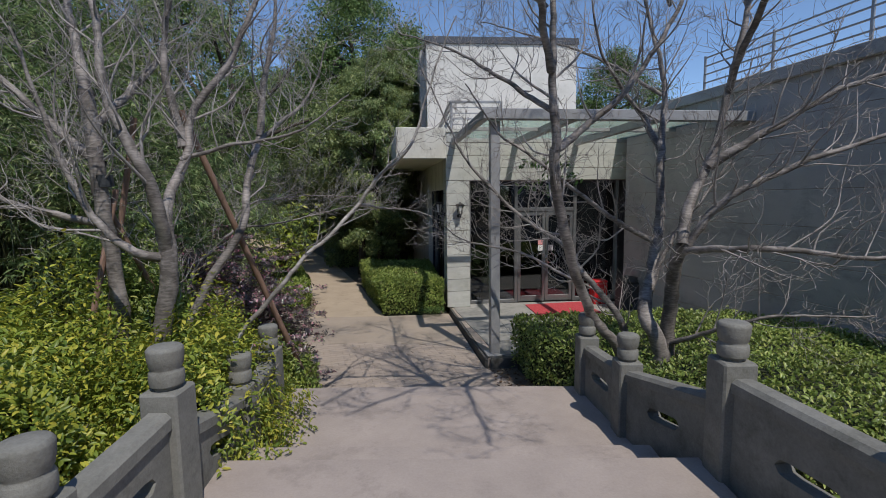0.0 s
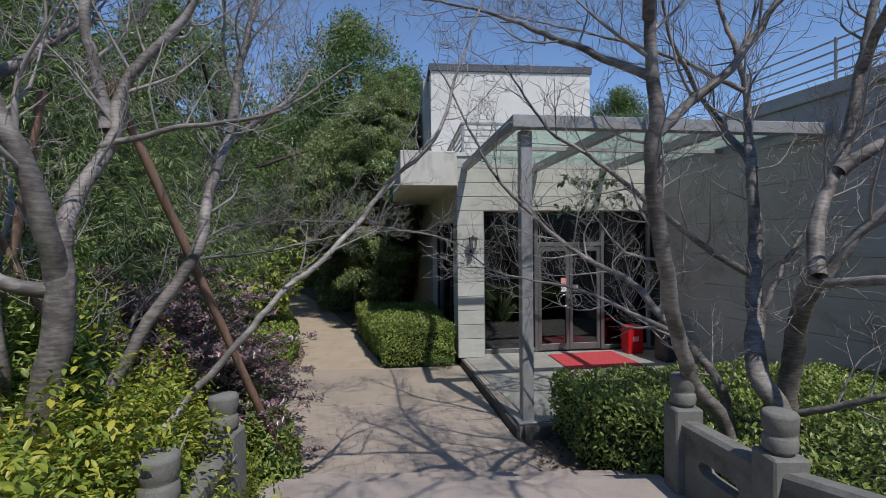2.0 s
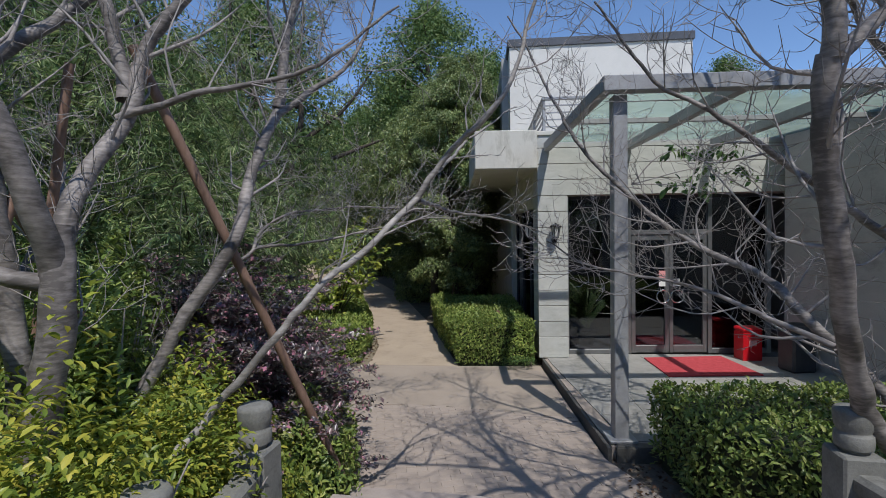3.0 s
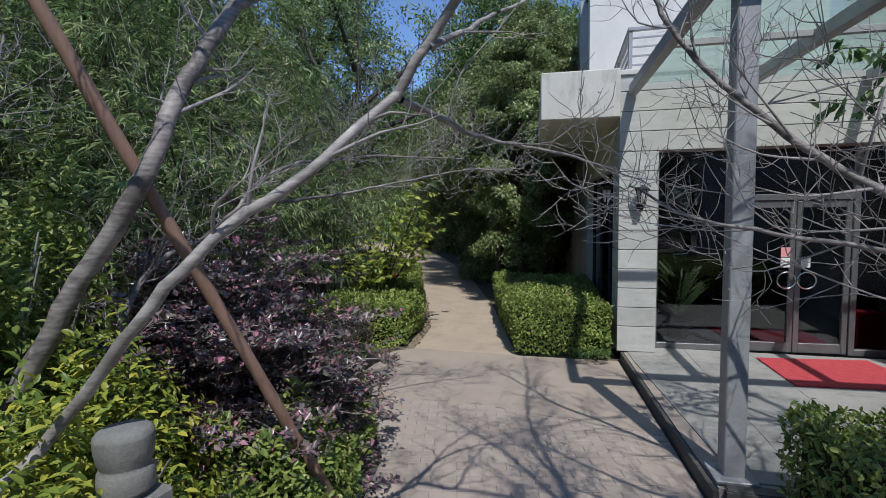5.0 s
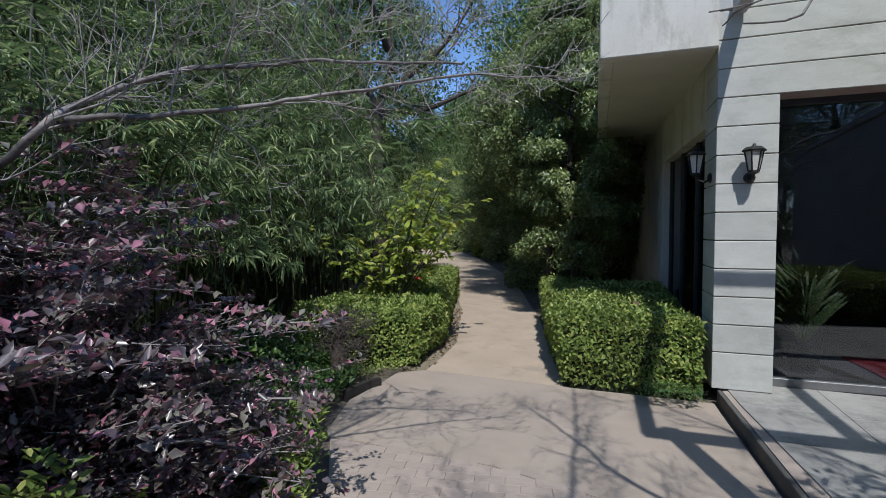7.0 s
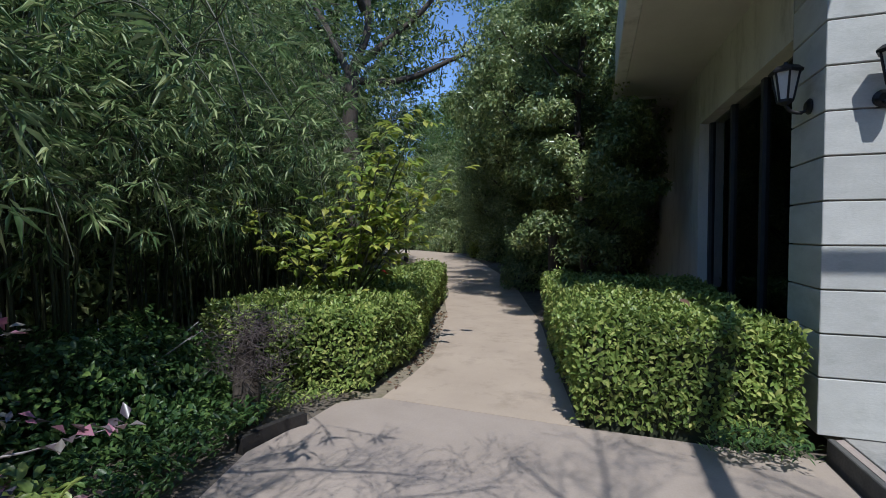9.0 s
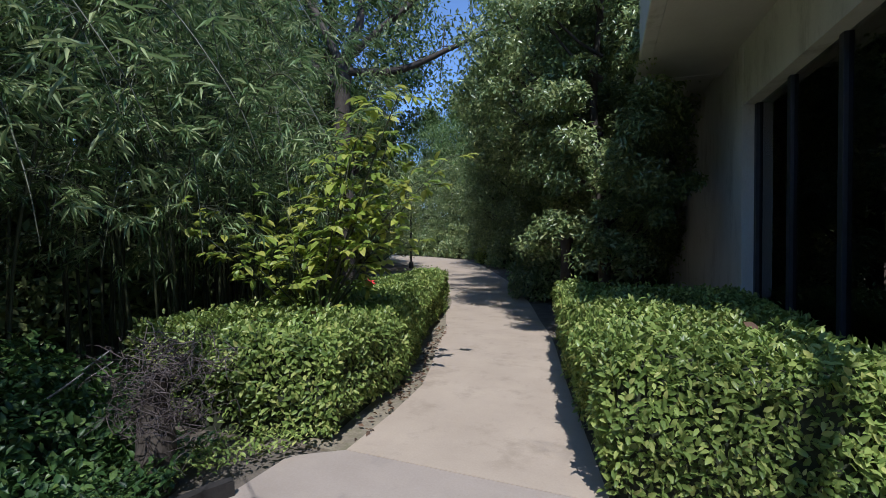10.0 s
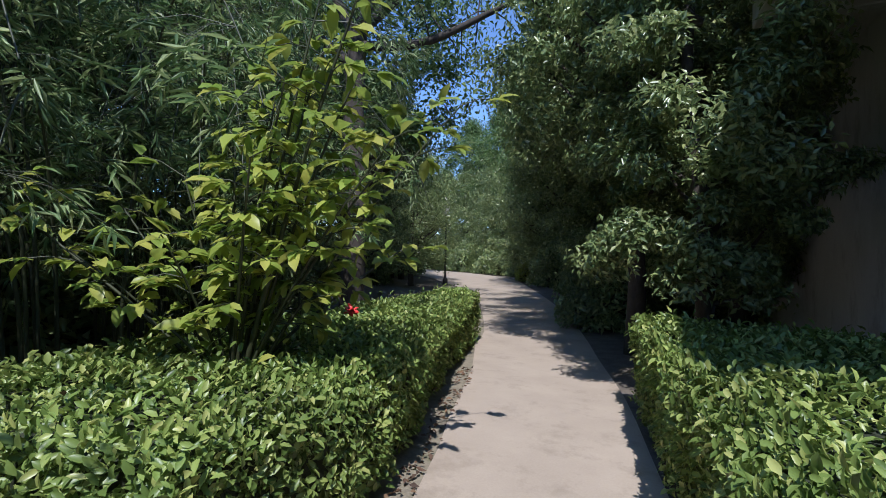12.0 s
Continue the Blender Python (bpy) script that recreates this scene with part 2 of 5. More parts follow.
M_PURPLE = foliage("purple_leaves", [(0.0, (0.07, 0.058, 0.06)), (0.42, (0.17, 0.145, 0.14)), (0.62, (0.21, 0.215, 0.14)), (0.8, (0.3, 0.175, 0.185)), (1.0, (0.48, 0.2, 0.25))], 0.3, 0.22, 0.7)
M_BAMBOO = foliage("bamboo_leaves", [(0.0, (0.09, 0.165, 0.055)), (0.45, (0.2, 0.31, 0.11)), (1.0, (0.43, 0.51, 0.22))], 0.4, 0.35)
M_YELLOW = foliage("fresh_yellow_leaves", [(0.0, (0.2, 0.31, 0.05)), (0.5, (0.33, 0.43, 0.07)), (1.0, (0.48, 0.5, 0.1))], 0.38, 0.45)
M_TREE = foliage("evergreen_leaves", [(0.0, (0.1, 0.16, 0.055)), (0.6, (0.22, 0.3, 0.1)), (1.0, (0.4, 0.46, 0.17))], 0.28, 0.33, 0.55)
M_TREEB = foliage("camphor_leaves", [(0.0, (0.06, 0.12, 0.03)), (0.6, (0.13, 0.21, 0.055)), (1.0, (0.23, 0.31, 0.09))], 0.4, 0.32)
M_LITTER = foliage("fallen_leaves", [(0.0, (0.06, 0.04, 0.025)), (0.6, (0.13, 0.08, 0.045)), (1.0, (0.22, 0.14, 0.07))], 0.8, 0.1)
M_FLOWER = surface("red_petals", (0.6, 0.03, 0.03), (0.7, 0.06, 0.05), 9, 0.5, 0.0)


# ---- mesh helpers ----
def part(name, shape, material, parent=None, label=""):
    """Links a bmesh or a mesh as one object, under a thing where one is given."""
    me = shape
    if isinstance(shape, bmesh.types.BMesh):
        me = bpy.data.meshes.new(name)
        bmesh.ops.recalc_face_normals(shape, faces=shape.faces)
        shape.to_mesh(me)
        shape.free()
    me.materials.append(material)
    ob = new(name, me)
    ob.parent = parent
    if label:
        tagged(ob, label)
    return ob


def thing(name, m, label, category, group="", kind=""):
    ob = new(name)
    ob.matrix_world = m
    ob.empty_display_size = 0.1
    return tagged(ob, label, category, group, kind)


def box(x0, x1, y0, y1, z0, z1, bevel=0.0, bm=None):
    one = bmesh.new()
    v = [one.verts.new((x, y, z)) for z in (z0, z1) for x, y in ((x0, y0), (x1, y0), (x1, y1), (x0, y1))]
    for f in ((3, 2, 1, 0), (4, 5, 6, 7), (0, 1, 5, 4), (1, 2, 6, 5), (2, 3, 7, 6), (3, 0, 4, 7)):
        one.faces.new([v[i] for i in f])
    if bevel:
        bmesh.ops.bevel(one, geom=one.edges[:], offset=bevel, segments=1, affect="EDGES")
    if bm is None:
        return one
    me = bpy.data.meshes.new("tmp")
    one.to_mesh(me)
    one.free()
    bm.from_mesh(me)
    bpy.data.meshes.remove(me)
    return bm


def prism(outline, z0, z1, bevel=0.0):
    """A slab over a plan outline; z0 and z1 are heights or functions of x and y."""
    low = z0 if callable(z0) else lambda x, y: z0
    high = z1 if callable(z1) else lambda x, y: z1
    bm = bmesh.new()
    a = [bm.verts.new((x, y, low(x, y))) for x, y in outline]
    b = [bm.verts.new((x, y, high(x, y))) for x, y in outline]
    n = len(outline)
    bm.faces.new(a[::-1])
    top = bm.faces.new(b)
    for i in range(n):
        bm.faces.new((a[i], a[(i + 1) % n], b[(i + 1) % n], b[i]))
    if bevel:
        bmesh.ops.bevel(bm, geom=list(top.edges), offset=bevel, segments=2, affect="EDGES")
    return bm


def lathe(profile, sides=20, bm=None, at=(0, 0, 0)):
    bm = bm or bmesh.new()
    rows = [[bm.verts.new((at[0] + r * math.cos(6.28318 * k / sides), at[1] + r * math.sin(6.28318 * k / sides), at[2] + z)) for k in range(sides)] for r, z in profile]
    for a, b in zip(rows, rows[1:]):
        for k in range(sides):
            bm.faces.new((a[k], a[(k + 1) % sides], b[(k + 1) % sides], b[k]))
    bm.faces.new(rows[0][::-1])
    bm.faces.new(rows[-1])
    return bm


def curve_through(points, step=0.08):
    """A smooth line through control points (Catmull-Rom)."""
    p = [np.array(q, float) for q in points]
    p = [2 * p[0] - p[1]] + p + [2 * p[-1] - p[-2]]
    out = []
    for a, b, c, d in zip(p, p[1:], p[2:], p[3:]):
        n = max(2, int(np.linalg.norm(c - b) / step))
        for k in range(n):
            t = k / n
            out.append(0.5 * (2 * b + (c - a) * t + (2 * a - 5 * b + 4 * c - d) * t * t + (3 * b - a - 3 * c + d) * t ** 3))
    out.append(p[-2])
    return np.array(out)


class Tubes:
    """Collects round branches and makes one mesh of them."""

    def __init__(self):
        self.v, self.f, self.n = [], [], 0

    def add(self, line, radii, sides=8, knobby=0.0, rng=random):
        line = np.asarray(line, float)
        along = np.gradient(line, axis=0)
        along /= np.linalg.norm(along, axis=1)[:, None] + 1e-9
        ref = np.array((0.31, 0.83, 0.46))
        u = np.cross(along, ref)
        u /= np.linalg.norm(u, axis=1)[:, None] + 1e-9
        w = np.cross(along, u)
        ang = np.arange(sides) * 2 * np.pi / sides
        r = np.asarray(radii, float)[:, None]
        if knobby:
            r = r * (1 + knobby * np.array([[rng.uniform(-1, 1) for _ in range(sides)] for _ in range(len(line))]))
        ring = line[:, None, :] + (r * np.cos(ang))[..., None] * u[:, None, :] + (r * np.sin(ang))[..., None] * w[:, None, :]
        m = len(line)
        self.v.append(ring.reshape(-1, 3))
        i = np.arange(m - 1)[:, None] * sides + np.arange(sides)[None, :] + self.n
        j = np.arange(m - 1)[:, None] * sides + (np.arange(sides)[None, :] + 1) % sides + self.n
        self.f.append(np.stack((i, j, j + sides, i, j + sides, i + sides), -1).reshape(-1, 3))
        self.n += m * sides

    def mesh(self, name, smooth=True):
        return tri_mesh(name, np.concatenate(self.v), np.concatenate(self.f), smooth)


def tri_mesh(name, verts, tris, smooth=False):
    me = bpy.data.meshes.new(name)
    me.vertices.add(len(verts))
    me.vertices.foreach_set("co", np.asarray(verts, np.float32).ravel())
    me.loops.add(len(tris) * 3)
    me.loops.foreach_set("vertex_index", np.asarray(tris, np.int32).ravel())
    me.polygons.add(len(tris))
    me.polygons.foreach_set("loop_start", np.arange(0, len(tris) * 3, 3, dtype=np.int32))
    if smooth:
        me.polygons.foreach_set("use_smooth", np.ones(len(tris), bool))
    me.update(calc_edges=True)
    return me


def unit(a):
    return a / (np.linalg.norm(a, axis=-1, keepdims=True) + 1e-9)


def leaf_mesh(name, base, way, face, length, width, fold=0.22, droop=0.15, fine=False):
    """One mesh of many leaves: where each springs from, its way, the side it faces, its length and width."""
    n = len(base)
    d = unit(way)
    side = unit(np.cross(d, face))
    up = np.cross(side, d)
    L, W = np.asarray(length)[:, None] * np.ones((n, 1)), np.asarray(width)[:, None] * np.ones((n, 1))
    tip = base + d * L - up * L * droop
    if not fine:
        a = base + d * L * 0.45 + side * W * 0.5 + up * W * fold
        b = base + d * L * 0.45 - side * W * 0.5 + up * W * fold
        v = np.stack((base, a, tip, b), 1).reshape(-1, 3)
        t = np.array(((0, 1, 2), (0, 2, 3)))
        k = 4
    else:
        m1, m2 = base + d * L * 0.33, base + d * L * 0.7 - up * L * droop * 0.35
        a1, b1 = m1 + side * W * 0.46 + up * W * fold, m1 - side * W * 0.46 + up * W * fold
        a2, b2 = m2 + side * W * 0.42 + up * W * fold, m2 - side * W * 0.42 + up * W * fold
        v = np.stack((base, a1, m1, b1, a2, m2, b2, tip), 1).reshape(-1, 3)
        t = np.array(((0, 1, 2), (0, 2, 3), (1, 4, 5), (1, 5, 2), (2, 5, 6), (2, 6, 3), (4, 7, 5), (5, 7, 6)))
        k = 8
    tris = (t[None] + (np.arange(n) * k)[:, None, None]).reshape(-1, 3)
    return tri_mesh(name, v, tris)


RNG = np.random.default_rng(7)


def scatter(name, points, out, size, slim=0.45, wild=0.8, lift=0.4, fine=False, fold=0.22, droop=0.15):
    """Leaves at points, leaning outwards and up with some disorder."""
    n = len(points)
    o = unit(out)
    any_way = RNG.normal(0, 1, (n, 3))
    flat = unit(any_way - o * np.sum(any_way * o, axis=1, keepdims=True))
    way = unit(o * 0.45 + flat * wild * 1.15 + np.array((0, 0, lift * 0.5)))
    face = unit(o * 0.9 + np.array((0, 0, 0.6)) + RNG.normal(0, 0.4, (n, 3)))
    length = size * RNG.uniform(0.6, 1.25, n)
    return leaf_mesh(name, points, way, face, length, length * slim * RNG.uniform(0.8, 1.2, n), fold, droop, fine)


def inside(poly, x, y):
    c = np.zeros(len(x), bool)
    n = len(poly)
    for i in range(n):
        (x0, y0), (x1, y1) = poly[i], poly[(i + 1) % n]
        hit = ((y0 > y) != (y1 > y)) & (x < (x1 - x0) * (y - y0) / (y1 - y0 + 1e-12) + x0)
        c ^= hit
    return c


def wobble(p, amount, scale):
    """A smooth uneven field over points, for lumpy outlines."""
    q = p * scale
    return amount * (np.sin(q[:, 0] * 1.7 + 1.3 * np.sin(q[:, 1] * 1.1)) + np.sin(q[:, 1] * 2.1 + q[:, 2] * 1.3 + 0.7) + np.sin(q[:, 2] * 2.3 + q[:, 0] * 0.9 + 2.1)) / 3


# ---- setting: ground, path, forecourt ----
ground = part("ground", prism([(-400, -400), (400, -400), (400, 400), (-400, 400)], -1.0, -0.03), M_SOIL)
tagged(ground, "dark bare garden soil with leaf litter under the planting", "ground", kind="structure")

LEFT_EDGE = [(-2.86, 9.62), (-3.08, 10.97), (-3.6, 12.2), (-4.22, 13.7), (-4.85, 14.95), (-5.25, 16.0), (-6.6, 18.5), (-8.1, 21.1), (-10.4, 24.2), (-13.0, 27.2), (-18.5, 32.8), (-28.0, 38.5)]
RIGHT_EDGE = [(-1.28, 9.72), (-1.95, 11.7), (-2.5, 13.4), (-3.1, 14.9), (-3.72, 16.5), (-4.75, 18.9), (-6.95, 23.4), (-11.1, 31.0), (-14.5, 35.5), (-19.5, 39.5), (-28.0, 44.0)]
path = part("path", prism([(x, y) for x, y, _ in curve_through([(x, y, 0) for x, y in RIGHT_EDGE], 0.5)] + [(x, y) for x, y, _ in curve_through([(x, y, 0) for x, y in LEFT_EDGE], 0.5)][::-1], -0.12, 0.0, 0.003), M_PATH)
tagged(path, "pale beige concrete garden path between clipped hedges", "path", kind="structure")

# dry soil left bare between the path and its hedge
STRIP = curve_through([(x, y, 0) for x, y in LEFT_EDGE[:7]], 0.4)
bare_soil = part("bed_soil", prism([(x + 0.02, y) for x, y, _ in STRIP] + [(x - 0.34, y - 0.05) for x, y, _ in STRIP][::-1], -0.08, -0.014), M_DRYSOIL)
tagged(bare_soil, "strip of dry tan soil beside the path", "soil", kind="structure")

# forecourt of small clay pavers in front of the entrance
COURT = [(-1.62, 5.5), (1.45, 5.5), (1.02, 5.9), (0.62, 6.62), (0.1, 9.86), (-1.28, 9.72), (-2.86, 9.62), (-3.12, 9.4), (-3.02, 9.0), (-2.95, 8.45), (-2.7, 7.7), (-2.3, 7.2), (-1.85, 6.5)]
court = part("forecourt", prism(COURT, -0.12, -0.008), M_JOINT)
tagged(court, "forecourt bed of fine grey jointing sand between pavers", "paving", kind="structure")


def paver_mesh(w, d):
    me = bpy.data.meshes.new("paver")
    bm = box(-w / 2, w / 2, -d / 2, d / 2, -0.05, 0.0)
    bmesh.ops.bevel(bm, geom=[e for e in bm.edges if all(v.co.z > -0.01 for v in e.verts)], offset=0.002, segments=1, affect="EDGES")
    bm.to_mesh(me)
    bm.free()
    me.materials.append(M_PAVER)
    return me


PW, PD = 0.2, 0.1
SLAB = [(0.42, 7.65), (0.1, 9.86), (-1.28, 9.72), (-2.86, 9.62), (-3.12, 9.4), (-3.08, 9.0), (-3.08, 8.45), (-2.78, 7.72), (-1.4, 7.85)]
slab_1 = part("forecourt_slab", prism(SLAB, -0.1, -0.001, 0.001), M_APRON)
tagged(slab_1, "worn pinkish grey concrete apron before the hedges", "paving", kind="structure")


def lay_pavers():
    one = paver_mesh(PW - 0.002, PD - 0.002)
    spots = []
    c, s = math.cos(radians(17)), math.sin(radians(17))
    for i in range(-40, 40):
        for j in range(-70, 70):
            u, v = (i + 0.5 * (j % 2)) * PW, j * PD
            spots.append((-0.9 + c * u - s * v, 7.6 + s * u + c * v))
    x, y = np.array(spots).T
    ok = np.ones(len(x), bool)
    for dx, dy in ((-0.09, -0.06), (0.09, 0.06), (-0.1, 0.02), (0.1, -0.02), (0, 0)):
        ok &= inside(COURT, x + dx, y + dy)
    ok &= ~inside(SLAB, x, y)
    spots = [p for p, k in zip(spots, ok) if k]
    spots.sort(key=lambda p: abs(p[0] + 1.0) + 0.7 * abs(p[1] - 6.8))
    for k, (px, py) in enumerate(spots[:300]):
        ob = new("paver", one)
        ob.matrix_world = pose(px, py, random.uniform(-0.0015, 0.002), random.uniform(-0.3, 0.3), random.uniform(-0.3, 0.3), 17)
        ob.parent = court
    rest = spots[300:]
    if not rest:
        return
    src = np.array([v.co[:] for v in one.vertices])
    one.calc_loop_triangles()
    tri = np.array([t.vertices[:] for t in one.loop_triangles])
    R = np.array(((c, -s, 0), (s, c, 0), (0, 0, 1)))
    base = src @ R.T
    verts = np.concatenate([base + np.array((px, py, random.uniform(-0.0015, 0.002))) for px, py in rest])
    tris = (tri[None] + (np.arange(len(rest)) * len(src))[:, None, None]).reshape(-1, 3)
    tagged(part("paver_field", tri_mesh("paver_field", verts, tris), M_PAVER, court), kind="stuff")


# ---- the bridge end: deck, steps, balustrade ----
bridge = thing("bridge", pose(0, 0, 0), "low stone footbridge end with worn steps and stone balustrade", "bridge")
DECKS = [(-6.0, 0.45, 0.93), (0.45, 2.75, 0.8), (2.75, 3.2, 0.64), (3.2, 4.72, 0.47), (4.72, 5.1, 0.31), (5.1, 5.5, 0.155)]
for y0, y1, z in DECKS:
    w0 = 1.72 if y1 < 3 else 1.6
    part("step", box(-w0, w0, y0, y1 + 0.02, -0.2, z, 0.015), M_DECK, bridge)
part("kerb", box(-1.72, -1.38, -6, 2.7, 0.7, 0.84, 0.01), M_STONE, bridge)


def post(parent, x, y, foot, top):
    """A square stone post under a waisted round cap."""
    h = top - foot - 0.225
    shaft = part("post", box(-0.098, 0.098, -0.098, 0.098, -0.1, h, 0.012), M_STONE, parent)
    shaft.matrix_basis = pose(x, y, foot)
    cap = [(0.07, h - 0.01), (0.072, h + 0.016), (0.072, h + 0.018), (0.091, h + 0.024), (0.092, h + 0.027), (0.095, h + 0.06), (0.092, h + 0.092), (0.09, h + 0.095), (0.081, h + 0.105), (0.081, h + 0.112), (0.09, h + 0.126), (0.097, h + 0.165), (0.099, h + 0.205), (0.098, h + 0.212), (0.088, h + 0.224), (0.084, h + 0.226), (0.03, h + 0.229)]
    c = part("cap", lathe([(q * 0.91, z) for q, z in cap], 24), M_STONE, shaft)
    for p in c.data.polygons:
        p.use_smooth = True


def rail_panel(parent, a, b, foot_a, foot_b, top_a, top_b):
    """A thick stone panel between two posts with a long rounded slot; its top follows the slope."""
    ax, ay = a
    bx, by = b
    span = math.hypot(bx - ax, by - ay)
    at = pose(ax, ay, 0, 0, 0, math.degrees(math.atan2(by - ay, bx - ax)))
    low = lambda s: foot_a + (foot_b - foot_a) * s / span
    high = lambda s: top_a + (top_b - top_a) * s / span
    s0, s1 = 0.09, span - 0.09
    bm = bmesh.new()
    mid = lambda s: low(s) + 0.58 * (high(s) - low(s))
    c0, c1 = span * 0.5 - 0.19, span * 0.5 + 0.19
    hole = [(c0 + 0.03, 0.038), (c0 + 0.08, 0.045), (c1 - 0.08, 0.045), (c1 - 0.03, 0.038), (c1, 0.0), (c1 - 0.03, -0.038), (c1 - 0.08, -0.045), (c0 + 0.08, -0.045), (c0 + 0.03, -0.038), (c0, 0.0)]
    rim = [(s0, 1), (c0 + 0.05, 1), (c1 - 0.05, 1), (s1, 1), (s1, 0.5), (s1, 0), (c1 - 0.05, 0), (c0 + 0.05, 0), (s0, 0), (s0, 0.5)]
    sheets = []
    for t in (-0.05, 0.05):
        o = [bm.verts.new((s, t, low(s) - 0.05 + (high(s) - low(s) + 0.05) * k)) for s, k in rim]
        i = [bm.verts.new((s, t, mid(s) + dz)) for s, dz in hole]
        sheets.append((o, i))
        for k in range(10):
            bm.faces.new((o[k], o[(k + 1) % 10], i[(k + 1) % 10], i[k]))
    for ringa, ringb in ((sheets[0][0], sheets[1][0]), (sheets[0][1], sheets[1][1])):
        for k in range(10):
            bm.faces.new((ringa[k], ringa[(k + 1) % 10], ringb[(k + 1) % 10], ringb[k]))
    panel = part("panel", bm, M_STONE, parent)
    panel.matrix_basis = at
    bm = bmesh.new()
    va = []
    for s in (s0, s1):
        va.append([bm.verts.new((s, y, high(s) + z)) for y, z in ((-0.07, -0.035), (-0.07, 0.025), (-0.045, 0.05), (0.045, 0.05), (0.07, 0.025), (0.07, -0.035))])
    for k in range(6):
        bm.faces.new((va[0][k], va[0][(k + 1) % 6], va[1][(k + 1) % 6], va[1][k]))
    bm.faces.new(va[0])
    bm.faces.new(va[1][::-1])
    part("top_rail", bm, M_STONE, panel)


LEFT_POSTS = [(-1.42, 0.55, 0.8, 1.66), (-1.4, 1.41, 0.8, 1.66), (-1.39, 2.23, 0.8, 1.74), (-1.48, 3.26, 0.47, 1.35), (-1.6, 4.14, 0.47, 1.33)]
RIGHT_POSTS = [(2.05, 0.3, 0.8, 1.75), (1.93, 1.42, 0.8, 1.75), (1.78, 2.58, 0.64, 1.745), (1.61, 3.73, 0.47, 1.335), (1.52, 4.58, 0.47, 1.3)]
for row in (LEFT_POSTS, RIGHT_POSTS):
    balustrade = thing("balustrade", pose(0, 0, 0), "grey weathered stone balustrade with drum-capped posts and slotted panels", "balustrade", "bridge balustrades")
    for x, y, foot, top in row:
        post(balustrade, x, y, foot, top)
    for p, q in zip(row, row[1:]):
        drop = 0.36
        rail_panel(balustrade, p[:2], q[:2], p[2], q[2], min(p[3], q[3] + 0.25) - drop, q[3] - drop)

# ---- the building ----
B = pose(0.08, 9.93, 0, 0, 0, 5)
building = thing("building", B, "modern pale stone pavilion with glazed entrance and flat roofs", "building")
PLAT_Z = 0.12
# the facade, the side wall and the balcony stand at slightly different angles
SKEW = pose(0, 0, 0, 0, 0, 3.2)
SIDE = pose(0, 0, 0, 0, 0, 4.7)
FRONT = pose(0, 0, 0, 0, 0, 2.5)


def clad(name, x0, x1, y0, y1, joints, gap=0.01):
    """Stone facing: a solid core with separate courses standing proud of it, split at the given heights."""
    core = part(name, box(x0 + 0.02, x1 - 0.02, y0 + 0.02, y1 - 0.02, joints[0], joints[-1]), M_JOINT, building)
    core.matrix_basis = FRONT
    for z0, z1 in zip(joints, joints[1:]):
        part("panel", box(x0, x1, y0, y1, z0 + gap / 2, z1 - gap / 2, 0.004), M_WALL, core)
    return core


COURSE = 0.266
clad("column", 0.0, 0.5, 0.0, 0.52, [PLAT_Z] + [2.87 - COURSE * k for k in range(9, -1, -1)])
clad("lintel", 0.0, 4.3, 0.0, 0.5, [2.87, 2.87 + COURSE, 2.87 + 2 * COURSE, 2.87 + 3 * COURSE, 3.88])
part("coping", box(-0.02, 4.3, -0.03, 0.5, 3.88, 3.95, 0.008), M_FASCIA, building, "weathered coping along the parapet").matrix_basis = FRONT
part("terrace", box(-0.95, 9.0, 0.55, 9.0, 3.4, 3.7), M_SOFFIT, building)
# side wall with the tall side window
part("side_pier", box(0.02, 0.25, 3.2, 3.5, 0, 3.4, 0.006), M_FASCIA, building).matrix_basis = SIDE
part("side_wall", box(0.05, 0.3, 3.51, 9.0, 0, 3.4), M_FASCIA, building, "grey rendered side wall in shade").matrix_basis = SIDE
part("side_lintel", box(0.03, 0.3, 0.55, 3.2, 2.7, 3.4), M_FASCIA, building).matrix_basis = SIDE
part("side_sill", box(0.03, 0.3, 0.55, 3.2, 0, 0.3), M_FASCIA, building).matrix_basis = SIDE
part("back_wall", box(0.05, 9.0, 8.8, 9.0, 0, 3.4), M_FASCIA, building)
# balcony over the side path
part("balcony_slab", box(-0.91, 0.0, 0.09, 4.1, 3.338, 3.42), M_SOFFIT, building, "cream painted balcony underside").matrix_basis = SKEW
part("balcony_front", box(-1.05, -0.003, -0.05, 0.09, 3.33, 3.97, 0.012), M_FASCIA, building, "cream balcony parapet with dark rain streaks").matrix_basis = SKEW
part("balcony_side", box(-1.05, -0.91, 0.09, 4.25, 3.33, 3.97, 0.012), M_FASCIA, building).matrix_basis = SKEW
part("balcony_end", box(-0.91, 0.0, 4.1, 4.25, 3.33, 3.97, 0.012), M_FASCIA, building).matrix_basis = SKEW
# tower behind
part("tower", box(-0.17, 4.38, 4.35, 8.6, 3.7, 7.05), M_WHITE, building, "white rendered upper storey without windows")
part("tower_cap", box(-0.22, 4.43, 4.3, 8.65, 7.05, 7.25, 0.01), M_CAP, building, "dark metal roof edge")
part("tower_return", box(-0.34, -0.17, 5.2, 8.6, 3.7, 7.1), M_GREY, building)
# room behind the glass, its lack of light put into the dark surface colour
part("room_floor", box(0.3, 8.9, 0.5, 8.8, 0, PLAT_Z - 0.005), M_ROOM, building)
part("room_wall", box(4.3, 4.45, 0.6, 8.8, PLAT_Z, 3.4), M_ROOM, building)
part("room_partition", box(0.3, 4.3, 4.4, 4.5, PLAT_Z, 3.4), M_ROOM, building)


